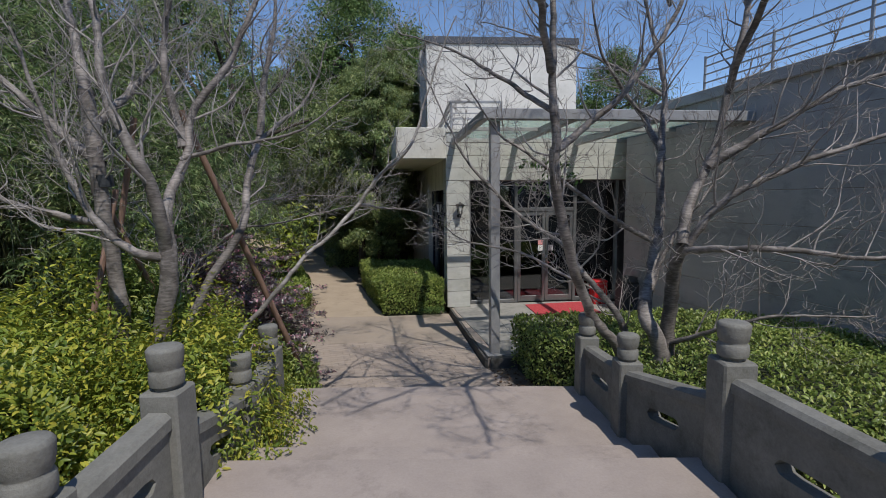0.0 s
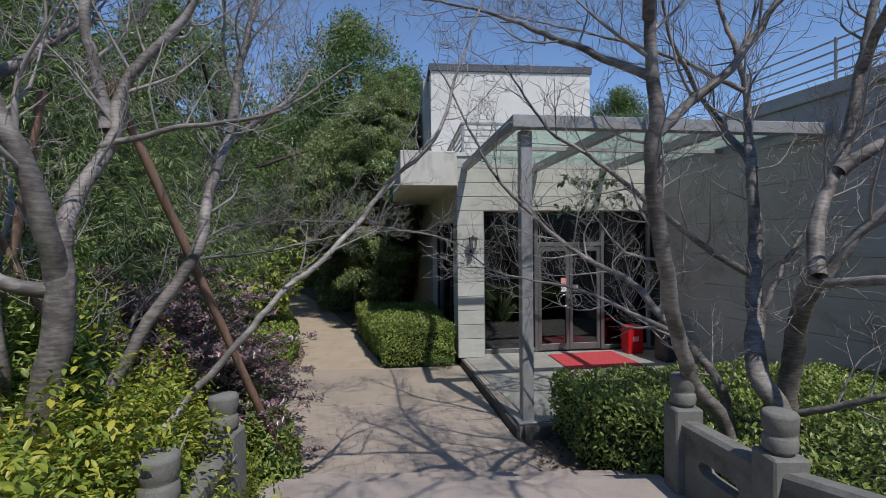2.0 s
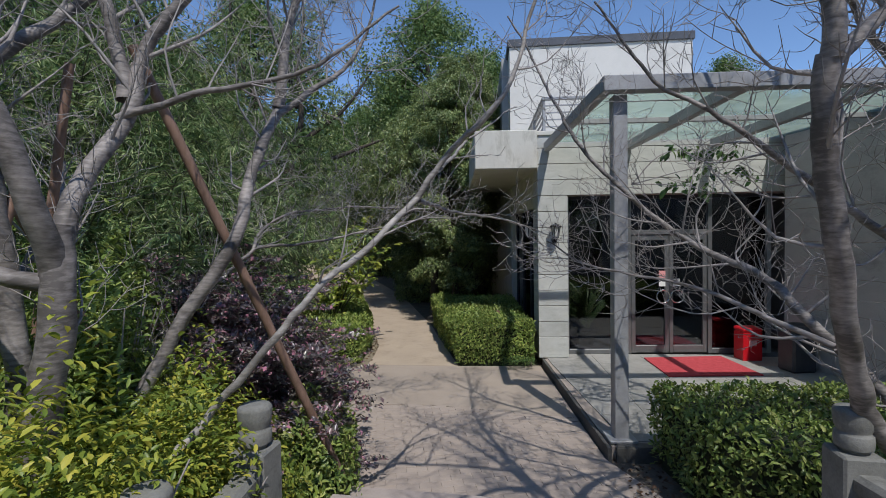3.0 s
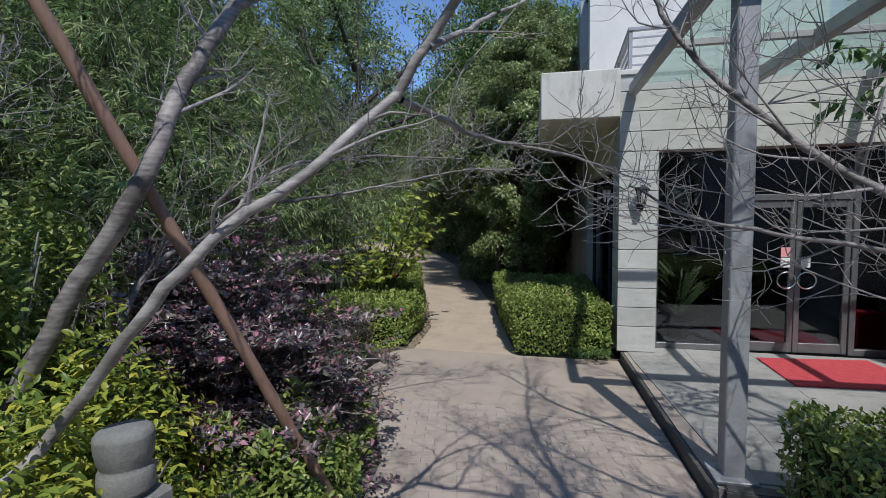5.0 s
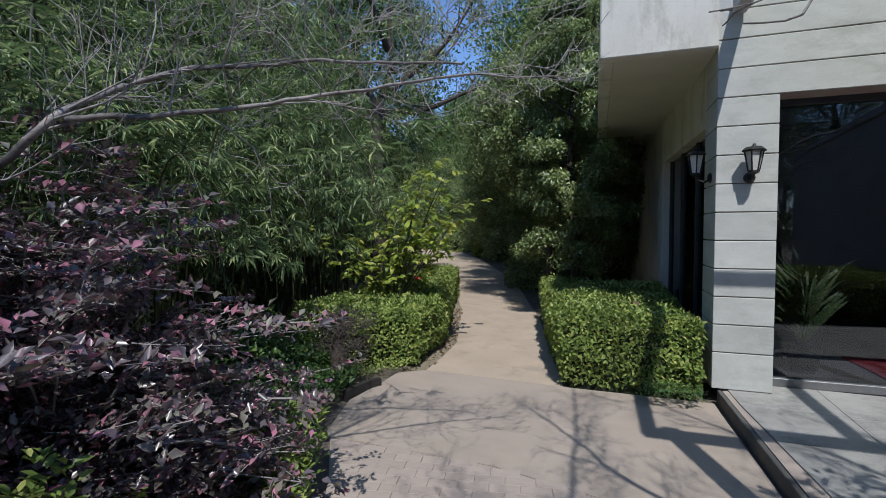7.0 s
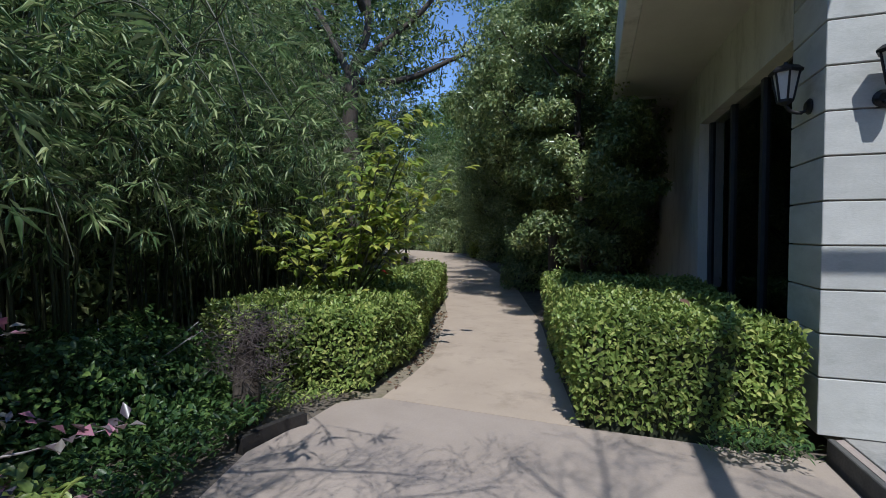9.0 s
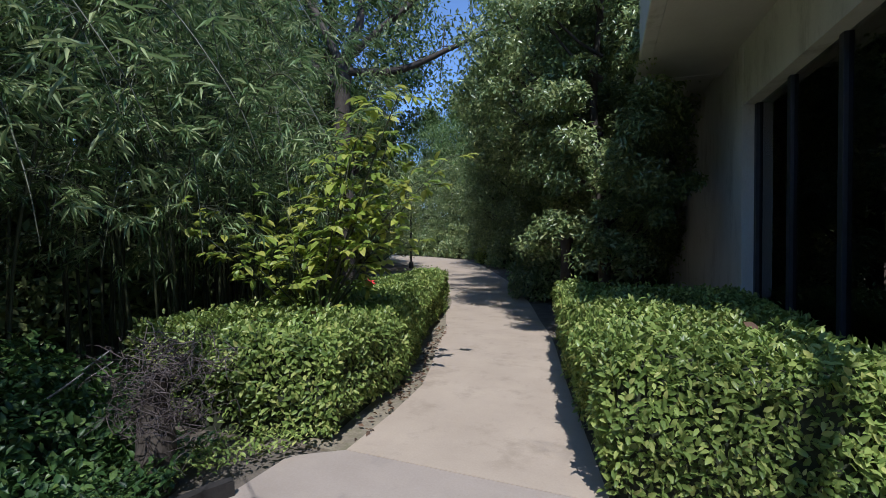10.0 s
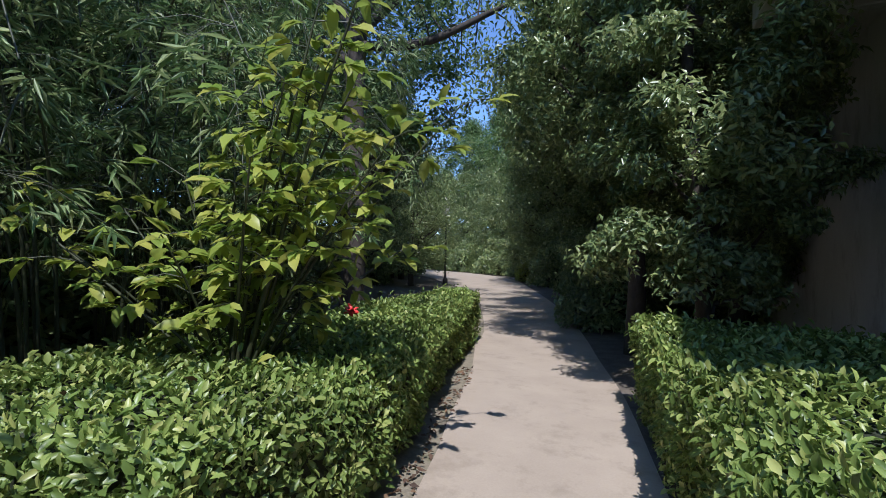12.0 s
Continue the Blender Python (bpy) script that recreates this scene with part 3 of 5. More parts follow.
def pane(parent, x0, x1, y, z0, z1, along="x"):
    b = box(x0, x1, y, y + 0.012, z0, z1) if along == "x" else box(y, y + 0.012, x0, x1, z0, z1)
    ob = part("pane", b, M_GLASS, parent)
    ob.visible_shadow = False
    return ob


# entrance glazing
window_1 = thing("window_1", B @ FRONT, "tall dark entrance glazing in grey aluminium frames", "window", kind="structure")
GY = 0.3
Z0, Z1, ZD = PLAT_Z, 2.87, 2.19
for x in (0.5, 1.57, 2.94, 3.93):
    part("mullion", box(x, x + 0.07, GY - 0.05, GY + 0.07, Z0, Z1, 0.004), M_FRAME, window_1)
part("transom", box(1.64, 2.94, GY - 0.05, GY + 0.07, ZD, ZD + 0.08, 0.004), M_FRAME, window_1)
part("head_frame", box(0.57, 3.93, GY - 0.045, GY + 0.065, Z1 - 0.06, Z1, 0.004), M_DARKFRAME, window_1)
for x0, x1 in ((0.57, 1.57), (3.01, 3.93)):
    part("bottom_rail", box(x0, x1, GY - 0.045, GY + 0.065, Z0, Z0 + 0.08, 0.004), M_FRAME, window_1)
    pane(window_1, x0, x1, GY, Z0 + 0.08, Z1 - 0.06)
pane(window_1, 1.64, 2.94, GY, ZD + 0.08, Z1 - 0.06)
door_1 = thing("door_1", B @ FRONT, "closed glazed double door with round steel pulls and paper notices", "door", kind="structure")
for x0, x1, hx in ((1.65, 2.285, 2.17), (2.295, 2.93, 2.41)):
    leaf = part("leaf", box(x0, x0 + 0.065, GY - 0.03, GY + 0.03, Z0 + 0.01, ZD - 0.01, 0.004), M_FRAME, door_1)
    part("stile", box(x1 - 0.065, x1, GY - 0.03, GY + 0.03, Z0 + 0.01, ZD - 0.01, 0.004), M_FRAME, door_1)
    part("top_rail", box(x0 + 0.065, x1 - 0.065, GY - 0.028, GY + 0.028, ZD - 0.1, ZD - 0.012, 0.004), M_FRAME, door_1)
    part("bottom_rail", box(x0 + 0.065, x1 - 0.065, GY - 0.028, GY + 0.028, Z0 + 0.012, Z0 + 0.14, 0.004), M_FRAME, door_1)
    pane(door_1, x0 + 0.065, x1 - 0.065, GY, Z0 + 0.14, ZD - 0.1)
    ringtube = Tubes()
    ang = np.linspace(0, 2 * np.pi, 25)
    ringtube.add(np.stack((hx + 0.11 * np.cos(ang), np.full(25, GY - 0.08), 1.12 + 0.11 * np.sin(ang)), 1), np.full(25, 0.012), 8)
    part("handle", ringtube.mesh("handle"), M_CHROME, door_1, "round steel pull handle")
    part("notice", box(hx - 0.055, hx + 0.055, GY - 0.037, GY - 0.032, 1.29, 1.42), M_PAPER, door_1, "white paper notice")
part("notice", box(2.115, 2.225, GY - 0.037, GY - 0.032, 1.43, 1.56), M_PINK, door_1, "pink paper notice")

window_2 = thing("window_2", B @ SIDE, "tall dark side window beside the path", "window", kind="structure")
for y in (0.55, 1.4, 2.28, 3.13):
    part("mullion", box(0.13, 0.2, y, y + 0.07, 0.3, 2.7, 0.004), M_DARKFRAME, window_2)
for y0, y1 in ((0.62, 1.4), (1.47, 2.28), (2.35, 3.13)):
    pane(window_2, y0, y1, 0.16, 0.3, 2.7, "y")

# entrance platform
platform = part("platform", prism([(0.68, 6.66), (4.95, 7.0), (4.2, 10.5), (0.6, 10.2), (0.17, 9.93)], -0.1, PLAT_Z - 0.012), M_JOINT)
tagged(platform, "raised grey stone entrance platform with a dark edge", "platform", kind="structure")


def lay_slabs():
    c, s = math.cos(radians(5)), math.sin(radians(5))
    for i in range(5):
        for j in range(5):
            u0, v0 = 0.12 + i * 0.8, -3.2 + j * 0.7
            if i == 4 and j == 4:
                continue
            skew = max(0.0, 0.36 * (-(v0) / 3.2)) if i == 0 else 0.0
            one = prism([(u0 + skew + 0.0015, v0 + 0.0015), (u0 + 0.7985, v0 + 0.0015), (u0 + 0.7985, v0 + 0.6985), (u0 + max(0.0, skew - 0.08) + 0.0015, v0 + 0.6985)], 0.02, PLAT_Z + random.uniform(-0.001, 0.001), 0.002)
            ob = part("slab", one, M_PLAT, platform)
            ob.matrix_world = B.copy()


kerb = part("platform_kerb", prism([(0.635, 6.6), (0.672, 6.6), (0.163, 9.93), (0.126, 9.92)], -0.1, PLAT_Z - 0.006, 0.004), M_KERB)
tagged(kerb, "dark stained kerb along the entrance platform", "kerb", kind="structure")
kerb_f = part("platform_kerb", prism([(0.72, 6.6), (5.0, 6.95), (5.0, 7.07), (0.72, 6.72)], -0.1, PLAT_Z + 0.006, 0.01), M_KERB)
tagged(kerb_f, "dark stained kerb at the front of the platform", "kerb", kind="structure")

# canopy
canopy = thing("entrance_canopy", B @ FRONT, "grey steel and glass entrance canopy on a square post", "canopy")
CZ = 3.58
part("post", box(0.233, 0.373, -3.226, -3.086, PLAT_Z, CZ + 0.02, 0.008), M_STEEL, canopy)
part("post_base", box(0.163, 0.443, -3.296, -3.016, PLAT_Z, PLAT_Z + 0.025, 0.006), M_STEEL, canopy)
part("front_beam", box(0.1, 4.5, -3.36, -3.22, CZ + 0.02, CZ + 0.17, 0.008), M_STEEL, canopy)
for x in (0.1, 1.46, 2.82, 4.18):
    part("side_beam", box(x, x + 0.11, -3.22, -0.035, CZ + 0.03, CZ + 0.165, 0.008), M_STEEL, canopy)
for x0, x1 in ((0.21, 1.46), (1.57, 2.82), (2.93, 4.18)):
    part("purlin", box(x0, x1, -1.65, -1.59, CZ + 0.1, CZ + 0.163, 0.004), M_STEEL, canopy)
    sheet = part("glass_sheet", box(x0 - 0.06, x1 + 0.06, -3.2, -0.04, CZ + 0.172, CZ + 0.186), M_FROST, canopy)
    sheet.visible_shadow = False

# terrace railing beside the tower
terrace_rail = thing("terrace_railing", B, "grey steel terrace railing with horizontal bars", "railing")
for y in (0.2, 1.6, 3.0, 4.3):
    part("post", box(0.12, 0.17, y, y + 0.05, 3.95, 4.52, 0.004), M_STEEL, terrace_rail)
for k in range(4):
    part("bar", box(0.13, 0.16, 0.25, 4.34, 4.06 + k * 0.12, 4.08 + k * 0.12), M_STEEL, terrace_rail)
part("handrail", box(0.11, 0.18, 0.18, 4.36, 4.52, 4.57, 0.006), M_STEEL, terrace_rail)
part("handrail", box(0.18, 1.2, 0.19, 0.25, 4.52, 4.57, 0.006), M_STEEL, terrace_rail)
for k in range(4):
    part("bar", box(0.17, 1.2, 0.21, 0.235, 4.06 + k * 0.12, 4.08 + k * 0.12), M_STEEL, terrace_rail)
part("post", box(1.2, 1.25, 0.2, 0.25, 3.95, 4.57, 0.004), M_STEEL, terrace_rail)

# grey wing on the other side of the entrance
wing = thing("wing_building", pose(4.02, 10.3, 0, 0, 0, -76.5), "long grey rendered wing with a low roof edge", "building")
wing_wall = part("wall", box(0, 14, 0.012, 0.3, 0, 4.1), M_JOINT, wing, "shaded grey rendered wall with fine level joints")
for k in range(8):
    part("panel", box(0, 14, 0, 0.012, 0.004 + k * 0.512, 0.508 + k * 0.512, 0.003), M_GREY, wing_wall)
part("roof_edge", box(-0.05, 14, -0.06, 0.4, 4.1, 4.28, 0.01), M_GREY, wing)
part("wing_roof", box(0, 14, 0.4, 9, 3.9, 4.1), M_GREY, wing)
part("end_wall", box(13.7, 14, 0.3, 9, 0, 3.9), M_GREY, wing)
wing_rail = thing("roof_railing", pose(4.02, 10.3, 4.28, 0, 0, -76.5), "thin steel railing along the wing roof", "railing")
for k in range(9):
    part("post", box(1.0 + k * 1.5, 1.035 + k * 1.5, 1.0, 1.035, -0.2, 0.95), M_STEEL, wing_rail)
for k in range(6):
    part("bar", box(1.0, 13.0, 1.005, 1.03, 0.1 + k * 0.16, 0.125 + k * 0.16), M_STEEL, wing_rail)


def wall_lamp(m):
    ob = thing("wall_lantern", m, "black cast iron wall lantern with frosted glass", "lamp", "wall lanterns")
    part("wall_plate", lathe([(0.055, 0), (0.055, 0.012), (0.03, 0.03)], 14), M_BLACK, ob).matrix_basis = pose(0, 0, 0, 90)
    arm = Tubes()
    arm.add(curve_through([(0, 0, 0), (0, -0.05, -0.04), (0, -0.12, -0.02), (0, -0.15, 0.03)], 0.02), np.full(len(curve_through([(0, 0, 0), (0, -0.05, -0.04), (0, -0.12, -0.02), (0, -0.15, 0.03)], 0.02)), 0.013), 8)
    part("arm", arm.mesh("arm"), M_BLACK, ob)
    part("glass_body", lathe([(0.045, 0.05), (0.08, 0.25)], 6, at=(0, -0.15, 0)), M_LAMPGLASS, ob, "pale frosted glass")
    part("cup", lathe([(0.02, 0.02), (0.052, 0.04), (0.05, 0.06)], 6, at=(0, -0.15, 0)), M_BLACK, ob)
    part("roof", lathe([(0.105, 0.245), (0.108, 0.26), (0.075, 0.29), (0.02, 0.3), (0.012, 0.325)], 6, at=(0, -0.15, 0)), M_BLACK, ob)
    for k in range(6):
        a = 6.28318 * k / 6
        rib = Tubes()
        rib.add([(0.048 * math.cos(a), -0.15 + 0.048 * math.sin(a), 0.05), (0.084 * math.cos(a), -0.15 + 0.084 * math.sin(a), 0.25)], [0.008, 0.008], 5)
        part("rib", rib.mesh("rib"), M_BLACK, ob)
    return ob


wall_lamp(B @ FRONT @ pose(0.27, -0.005, 2.12) @ Matrix.Scale(0.9, 4))
wall_lamp(B @ FRONT @ pose(-0.005, 0.2, 2.15, 0, 0, -90) @ Matrix.Scale(0.9, 4))

# things at the door
mat = tagged(part("door_mat", prism([(1.8, 10.09), (1.9, 9.06), (3.25, 9.28), (3.08, 10.34)], PLAT_Z + 0.002, PLAT_Z + 0.018, 0.004), M_MAT), "worn red carpet mat before the entrance door", "mat")
red_bin = thing("waste_bin", pose(3.46, 10.26, PLAT_Z, 0, 0, 8), "bright red plastic waste bin beside the door", "bin")
part("body", prism([(-0.15, -0.13), (0.15, -0.13), (0.15, 0.13), (-0.15, 0.13)], 0, 0.47, 0.015), M_RED, red_bin)
part("lid", box(-0.162, 0.162, -0.142, 0.142, 0.47, 0.53, 0.02), M_RED, red_bin)
part("label_plate", box(-0.06, 0.06, -0.138, -0.131, 0.24, 0.33), M_PINK, red_bin, "faded label")
dark_bin = thing("litter_bin", pose(3.86, 9.62, PLAT_Z, 0, 0, 14), "dark grey litter bin standing by the wing wall", "bin")
part("body", box(-0.19, 0.19, -0.16, 0.16, 0.0, 0.6, 0.03), M_BINGREY, dark_bin)
part("hood", lathe([(0.21, 0.6), (0.22, 0.63), (0.2, 0.69), (0.06, 0.72)], 12), M_BINGREY, dark_bin)

# lamp post far along the path
lamp_post = thing("garden_lamp", pose(-12.2, 25.9, 0), "slim dark garden lamp post with a pale lantern", "lamp")
part("pole", lathe([(0.11, 0), (0.11, 0.25), (0.05, 0.32), (0.04, 2.9), (0.07, 2.95)], 12), M_BLACK, lamp_post)
part("lantern", lathe([(0.12, 2.95), (0.19, 3.45)], 6), M_LAMPGLASS, lamp_post)
part("roof", lathe([(0.24, 3.45), (0.05, 3.62), (0.02, 3.72)], 6), M_BLACK, lamp_post)


# ---- planting ----
def fill_poly(poly, n):
    xs, ys = zip(*poly)
    px, py = [], []
    while len(px) < n:
        x = RNG.uniform(min(xs), max(xs), n * 3)
        y = RNG.uniform(min(ys), max(ys), n * 3)
        k = inside(poly, x, y)
        px += x[k].tolist()
        py += y[k].tolist()
    return np.array(px[:n]), np.array(py[:n])


def area_of(poly):
    return abs(sum(a[0] * b[1] - b[0] * a[1] for a, b in zip(poly, poly[1:] + poly[:1]))) / 2


def inset(poly, d):
    c = np.mean(poly, axis=0)
    out = []
    n = len(poly)
    for i in range(n):
        a, b, e = np.array(poly[i - 1]), np.array(poly[i]), np.array(poly[(i + 1) % n])
        u, v = unit(b - a), unit(e - b)
        nrm = unit(np.array((-u[1] - v[1], u[0] + v[0])))
        p = b + nrm * d
        q = b - nrm * d
        out.append(tuple(p if inside(poly, np.array([p[0]]), np.array([p[1]]))[0] else q))
    return out


def clipped_hedge(poly, top, label, density=1500, leaf=0.05, material=None, low=0.04, group=""):
    """A clipped hedge: leaves on its top and sides over a solid core coloured dark as the shade within."""
    ob = thing("hedge", pose(0, 0, 0), label, "hedge", group)
    part("core", prism(inset(poly, 0.12), -0.03, top - 0.12), M_HEDGECORE, ob, "dark solid core standing for the shade inside the hedge")
    n = int(area_of(poly) * density)
    x, y = fill_poly(poly, n)
    p = np.stack((x, y, np.full(n, top)), 1)
    rim = np.full(n, 9.0)
    for a, b in zip(poly, poly[1:] + poly[:1]):
        ab = np.array(b) - np.array(a)
        f = np.clip(((x - a[0]) * ab[0] + (y - a[1]) * ab[1]) / (ab @ ab), 0, 1)
        rim = np.minimum(rim, np.hypot(x - a[0] - f * ab[0], y - a[1] - f * ab[1]))
    shoots = np.where(RNG.uniform(0, 1, n) < 0.05, RNG.uniform(0, 0.09, n), 0)
    p[:, 2] += wobble(p, 0.06, 2.6) + wobble(p, 0.03, 9.0) - np.abs(RNG.normal(0, 0.04, n)) + 0.01 + shoots - 0.11 * np.exp(-(rim / 0.09) ** 2)
    pts, outs = [p], [np.tile((0, 0, 1.0), (n, 1)) + RNG.normal(0, 0.3, (n, 3))]
    sign = 1 if sum(a[0] * b[1] - b[0] * a[1] for a, b in zip(poly, poly[1:] + poly[:1])) > 0 else -1
    for a, b in zip(poly, poly[1:] + poly[:1]):
        length = math.hypot(b[0] - a[0], b[1] - a[1])
        m = int(length * top * density * 1.05)
        s, z = RNG.uniform(0, 1, m), low + (top - low) * RNG.uniform(0, 1, m) ** 0.85
        nx, ny = sign * (b[1] - a[1]) / length, -sign * (b[0] - a[0]) / length
        q = np.stack((a[0] + (b[0] - a[0]) * s, a[1] + (b[1] - a[1]) * s, z), 1)
        off = wobble(q, 0.06, 3.1) + wobble(q, 0.035, 9.0) - np.abs(RNG.normal(0, 0.055, m)) + 0.025 - 0.06 * (1 - z / top) - 0.09 * np.exp(-((top - z) / 0.09) ** 2)
        q[:, 0] += nx * off
        q[:, 1] += ny * off
        pts.append(q)
        outs.append(np.tile((nx, ny, 0.25), (m, 1)))
    p, o = np.concatenate(pts), np.concatenate(outs)
    tagged(part("leaves", scatter("leaves", p, o, leaf, 0.46, 0.6, 0.5, fine=True), material or M_HEDGE, ob), kind="stuff")
    return ob


def mound(name, centre, radii, label, category, material, n, leaf, slim=0.5, lump=0.18, fine=False, low=0.0, wild=0.7, core=True, lift=0.3, droop=0.15):
    """A loose shrub: leaves over and into an uneven dome, on a few stems."""
    ob = thing(name, pose(centre[0], centre[1], 0), label, category)
    r = np.array(radii)
    d = unit(RNG.normal(0, 1, (n, 3)))
    d[:, 2] = np.abs(d[:, 2])
    depth = 1 - np.abs(RNG.normal(0, 0.2, n))
    k = wobble(d, lump, 4.0) + wobble(d, lump * 0.6, 11.0)
    p = d * r * (depth + k)[:, None]
    p[:, 2] = np.maximum(p[:, 2], low + RNG.uniform(0, 0.12, n))
    tagged(part("leaves", scatter("leaves", p, d, leaf, slim, wild, lift, fine, droop=droop), material, ob), kind="stuff")
    # added solid dome, dark in colour to stand for shade behind the leaves
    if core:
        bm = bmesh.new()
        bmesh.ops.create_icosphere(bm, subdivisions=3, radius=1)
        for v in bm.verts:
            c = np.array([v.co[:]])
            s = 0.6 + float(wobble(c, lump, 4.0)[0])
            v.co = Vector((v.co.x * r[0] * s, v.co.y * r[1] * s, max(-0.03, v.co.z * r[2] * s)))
        part("core", bm, M_HEDGECORE, ob, "dark solid core standing for the shade inside the shrub")
    for _ in range(9):
        t = Tubes()
        a = RNG.uniform(0, 6.28)
        e = np.array((math.cos(a) * r[0] * 0.75, math.sin(a) * r[1] * 0.75, r[2] * RNG.uniform(0.5, 0.95)))
        t.add(curve_through([(0, 0, -0.03), e * (0.4, 0.4, 0.55), e], 0.15), np.linspace(0.015, 0.004, len(curve_through([(0, 0, -0.03), e * (0.4, 0.4, 0.55), e], 0.15))), 5)
        part("stem", t.mesh("stem"), M_TWIG, ob)
    return ob


def cover(poly, height, label, material, density, leaf, slim=0.5, fine=False, name="ground_cover"):
    """Low leafy cover over a stretch of ground."""
    n = int(area_of(poly) * density)
    x, y = fill_poly(poly, n)
    p = np.stack((x, y, np.zeros(n)), 1)
    top = height * (0.75 + wobble(p, 0.35, 2.2))
    p[:, 2] = top * RNG.uniform(0.25, 1.0, n) ** 0.6
    ob = part(name, scatter(name, p, np.tile((0, 0, 1.0), (n, 1)), leaf, slim, 0.75, 0.4, fine), material)
    return tagged(ob, label, "plants", kind="stuff")


def grow_twigs(t, line, radius, rng, level=0, spacing=0.22, reach=0.9, start=0.25, upward=0.35):
    """Side shoots along a limb, and finer ones along those."""
    total = len(line)
    run = np.linalg.norm(np.diff(line, axis=0), axis=1)
    gone, nxt = 0.0, rng.uniform(0.5, 1.0) * spacing
    whole = run.sum()
    for i in range(1, total - 1):
        gone += run[i - 1]
        if gone < nxt or gone / whole < start:
            continue
        nxt = gone + spacing * rng.uniform(0.5, 1.5)
        along = unit(line[i + 1] - line[i - 1])
        side = unit(np.cross(along, np.array([rng.uniform(-1, 1) for _ in range(3)])))
        way = unit(along * rng.uniform(0.3, 0.9) + side * rng.uniform(0.6, 1.0) + np.array((0, 0, upward)))
        ln = reach * rng.uniform(0.45, 1.15) * (1 - 0.45 * gone / whole)
        bend = unit(np.array([rng.uniform(-1, 1) for _ in range(3)])) * ln * 0.16
        pts = curve_through([line[i], line[i] + way * ln * 0.4 + bend, line[i] + way * ln * 0.75 + bend * 0.4 + np.array((0, 0, 0.05 * ln)), line[i] + way * ln + np.array((0, 0, 0.12 * ln))], 0.09)
        r0 = min(radius[i] * 0.4, 0.0105 * (0.5 + ln))
        r0 = max(r0, 0.0024)
        rr = np.linspace(r0, 0.0014, len(pts))
        t.add(pts, rr, 5 if level == 0 else 3)
        if level < 2:
            grow_twigs(t, pts, rr, rng, level + 1, spacing * (0.62 if level == 0 else 0.8), reach * 0.5, 0.15, upward * 0.6)


def bare_tree(name, stems, limbs, label, seed, bark=None, spacing=0.1, reach=0.95):
    """A leafless tree: stems and limbs as thick tapering tubes, twigs in one mesh."""
    rng = random.Random(seed)
    base = stems[0][0][0]
    ob = thing(name, pose(base[0], base[1], 0), label, "tree", "bare cherry trees")
    off = np.array((base[0], base[1], 0.0))
    twigs = Tubes()
    for kind, group in (("trunk", stems), ("limb", limbs)):
        for pts, r0, r1 in group:
            line = curve_through(pts, 0.07) - off
            s = np.linspace(0, 1, len(line))
            radius = r0 + (r1 - r0) * s ** 0.8
            if kind == "trunk":
                radius = radius * (1 + 0.35 * np.exp(-s * 14))
            wob = np.cumsum(np.array([[rng.gauss(0, 0.006) for _ in range(3)] for _ in s]), axis=0)
            wob -= np.linspace(0, 1, len(s))[:, None] * wob[-1]
            line = line + wob
            t = Tubes()
            t.add(line, radius, 12 if r0 > 0.03 else 8, 0.05, rng)
            part(kind, t.mesh(kind), bark or M_BARK, ob)
            grow_twigs(twigs, line, radius, rng, 0, spacing, reach, 0.75 if kind == "trunk" else 0.16)
    tagged(part("twigs", twigs.mesh("twigs"), M_TWIG, ob), kind="stuff")
    return ob


leaning = bare_tree("bare_tree", [
    ([(1.98, 4.84, -0.03), (1.88, 4.69, 0.84), (1.49, 4.48, 1.43), (1.2, 4.17, 2.01), (1.04, 4.0, 2.55), (1.02, 3.92, 2.91)], 0.056, 0.045),
], [
    ([(1.02, 3.92, 2.9), (0.95, 3.84, 3.4), (0.92, 3.83, 4.2), (0.8, 3.98, 5.3)], 0.042, 0.01),
    ([(1.02, 3.92, 2.88), (1.34, 4.22, 3.1), (1.79, 4.3, 3.55), (2.28, 4.4, 4.3), (2.6, 4.5, 5.2)], 0.04, 0.01),
    ([(2.16, 5.0, -0.03), (2.08, 4.97, 1.0), (1.66, 5.14, 1.65), (1.54, 5.42, 1.9), (1.31, 5.95, 2.1), (0.95, 6.11, 2.38), (0.59, 6.22, 2.74), (0.3, 6.27, 3.11), (0.13, 6.38, 3.54), (-0.29, 6.47, 4.33)], 0.05, 0.008),
    ([(0.98, 3.88, 3.2), (0.6, 4.3, 3.6), (0.2, 4.6, 3.9), (-0.4, 4.9, 4.2)], 0.028, 0.006),
    ([(0.95, 3.84, 3.5), (0.7, 3.3, 4.2), (0.45, 2.4, 4.7), (0.2, 1.5, 5.1)], 0.034, 0.01),
    ([(0.92, 3.83, 4.0), (0.2, 3.5, 4.6), (-0.6, 3.0, 5.1)], 0.026, 0.007),
    ([(0.92, 3.83, 4.1), (1.3, 3.0, 4.6), (1.6, 1.8, 4.9), (1.8, 0.6, 5.0)], 0.032, 0.01),
    ([(0.91, 3.84, 4.2), (0.62, 4.8, 4.75), (0.5, 5.8, 5.1), (0.3, 6.8, 5.3)], 0.026, 0.007),
    ([(1.42, 4.55, 1.62), (0.9, 5.15, 1.85), (0.3, 5.31, 2.0), (0.02, 5.62, 2.17)], 0.018, 0.005),
], "leafless grey-barked cherry tree leaning from the hedge", 3)
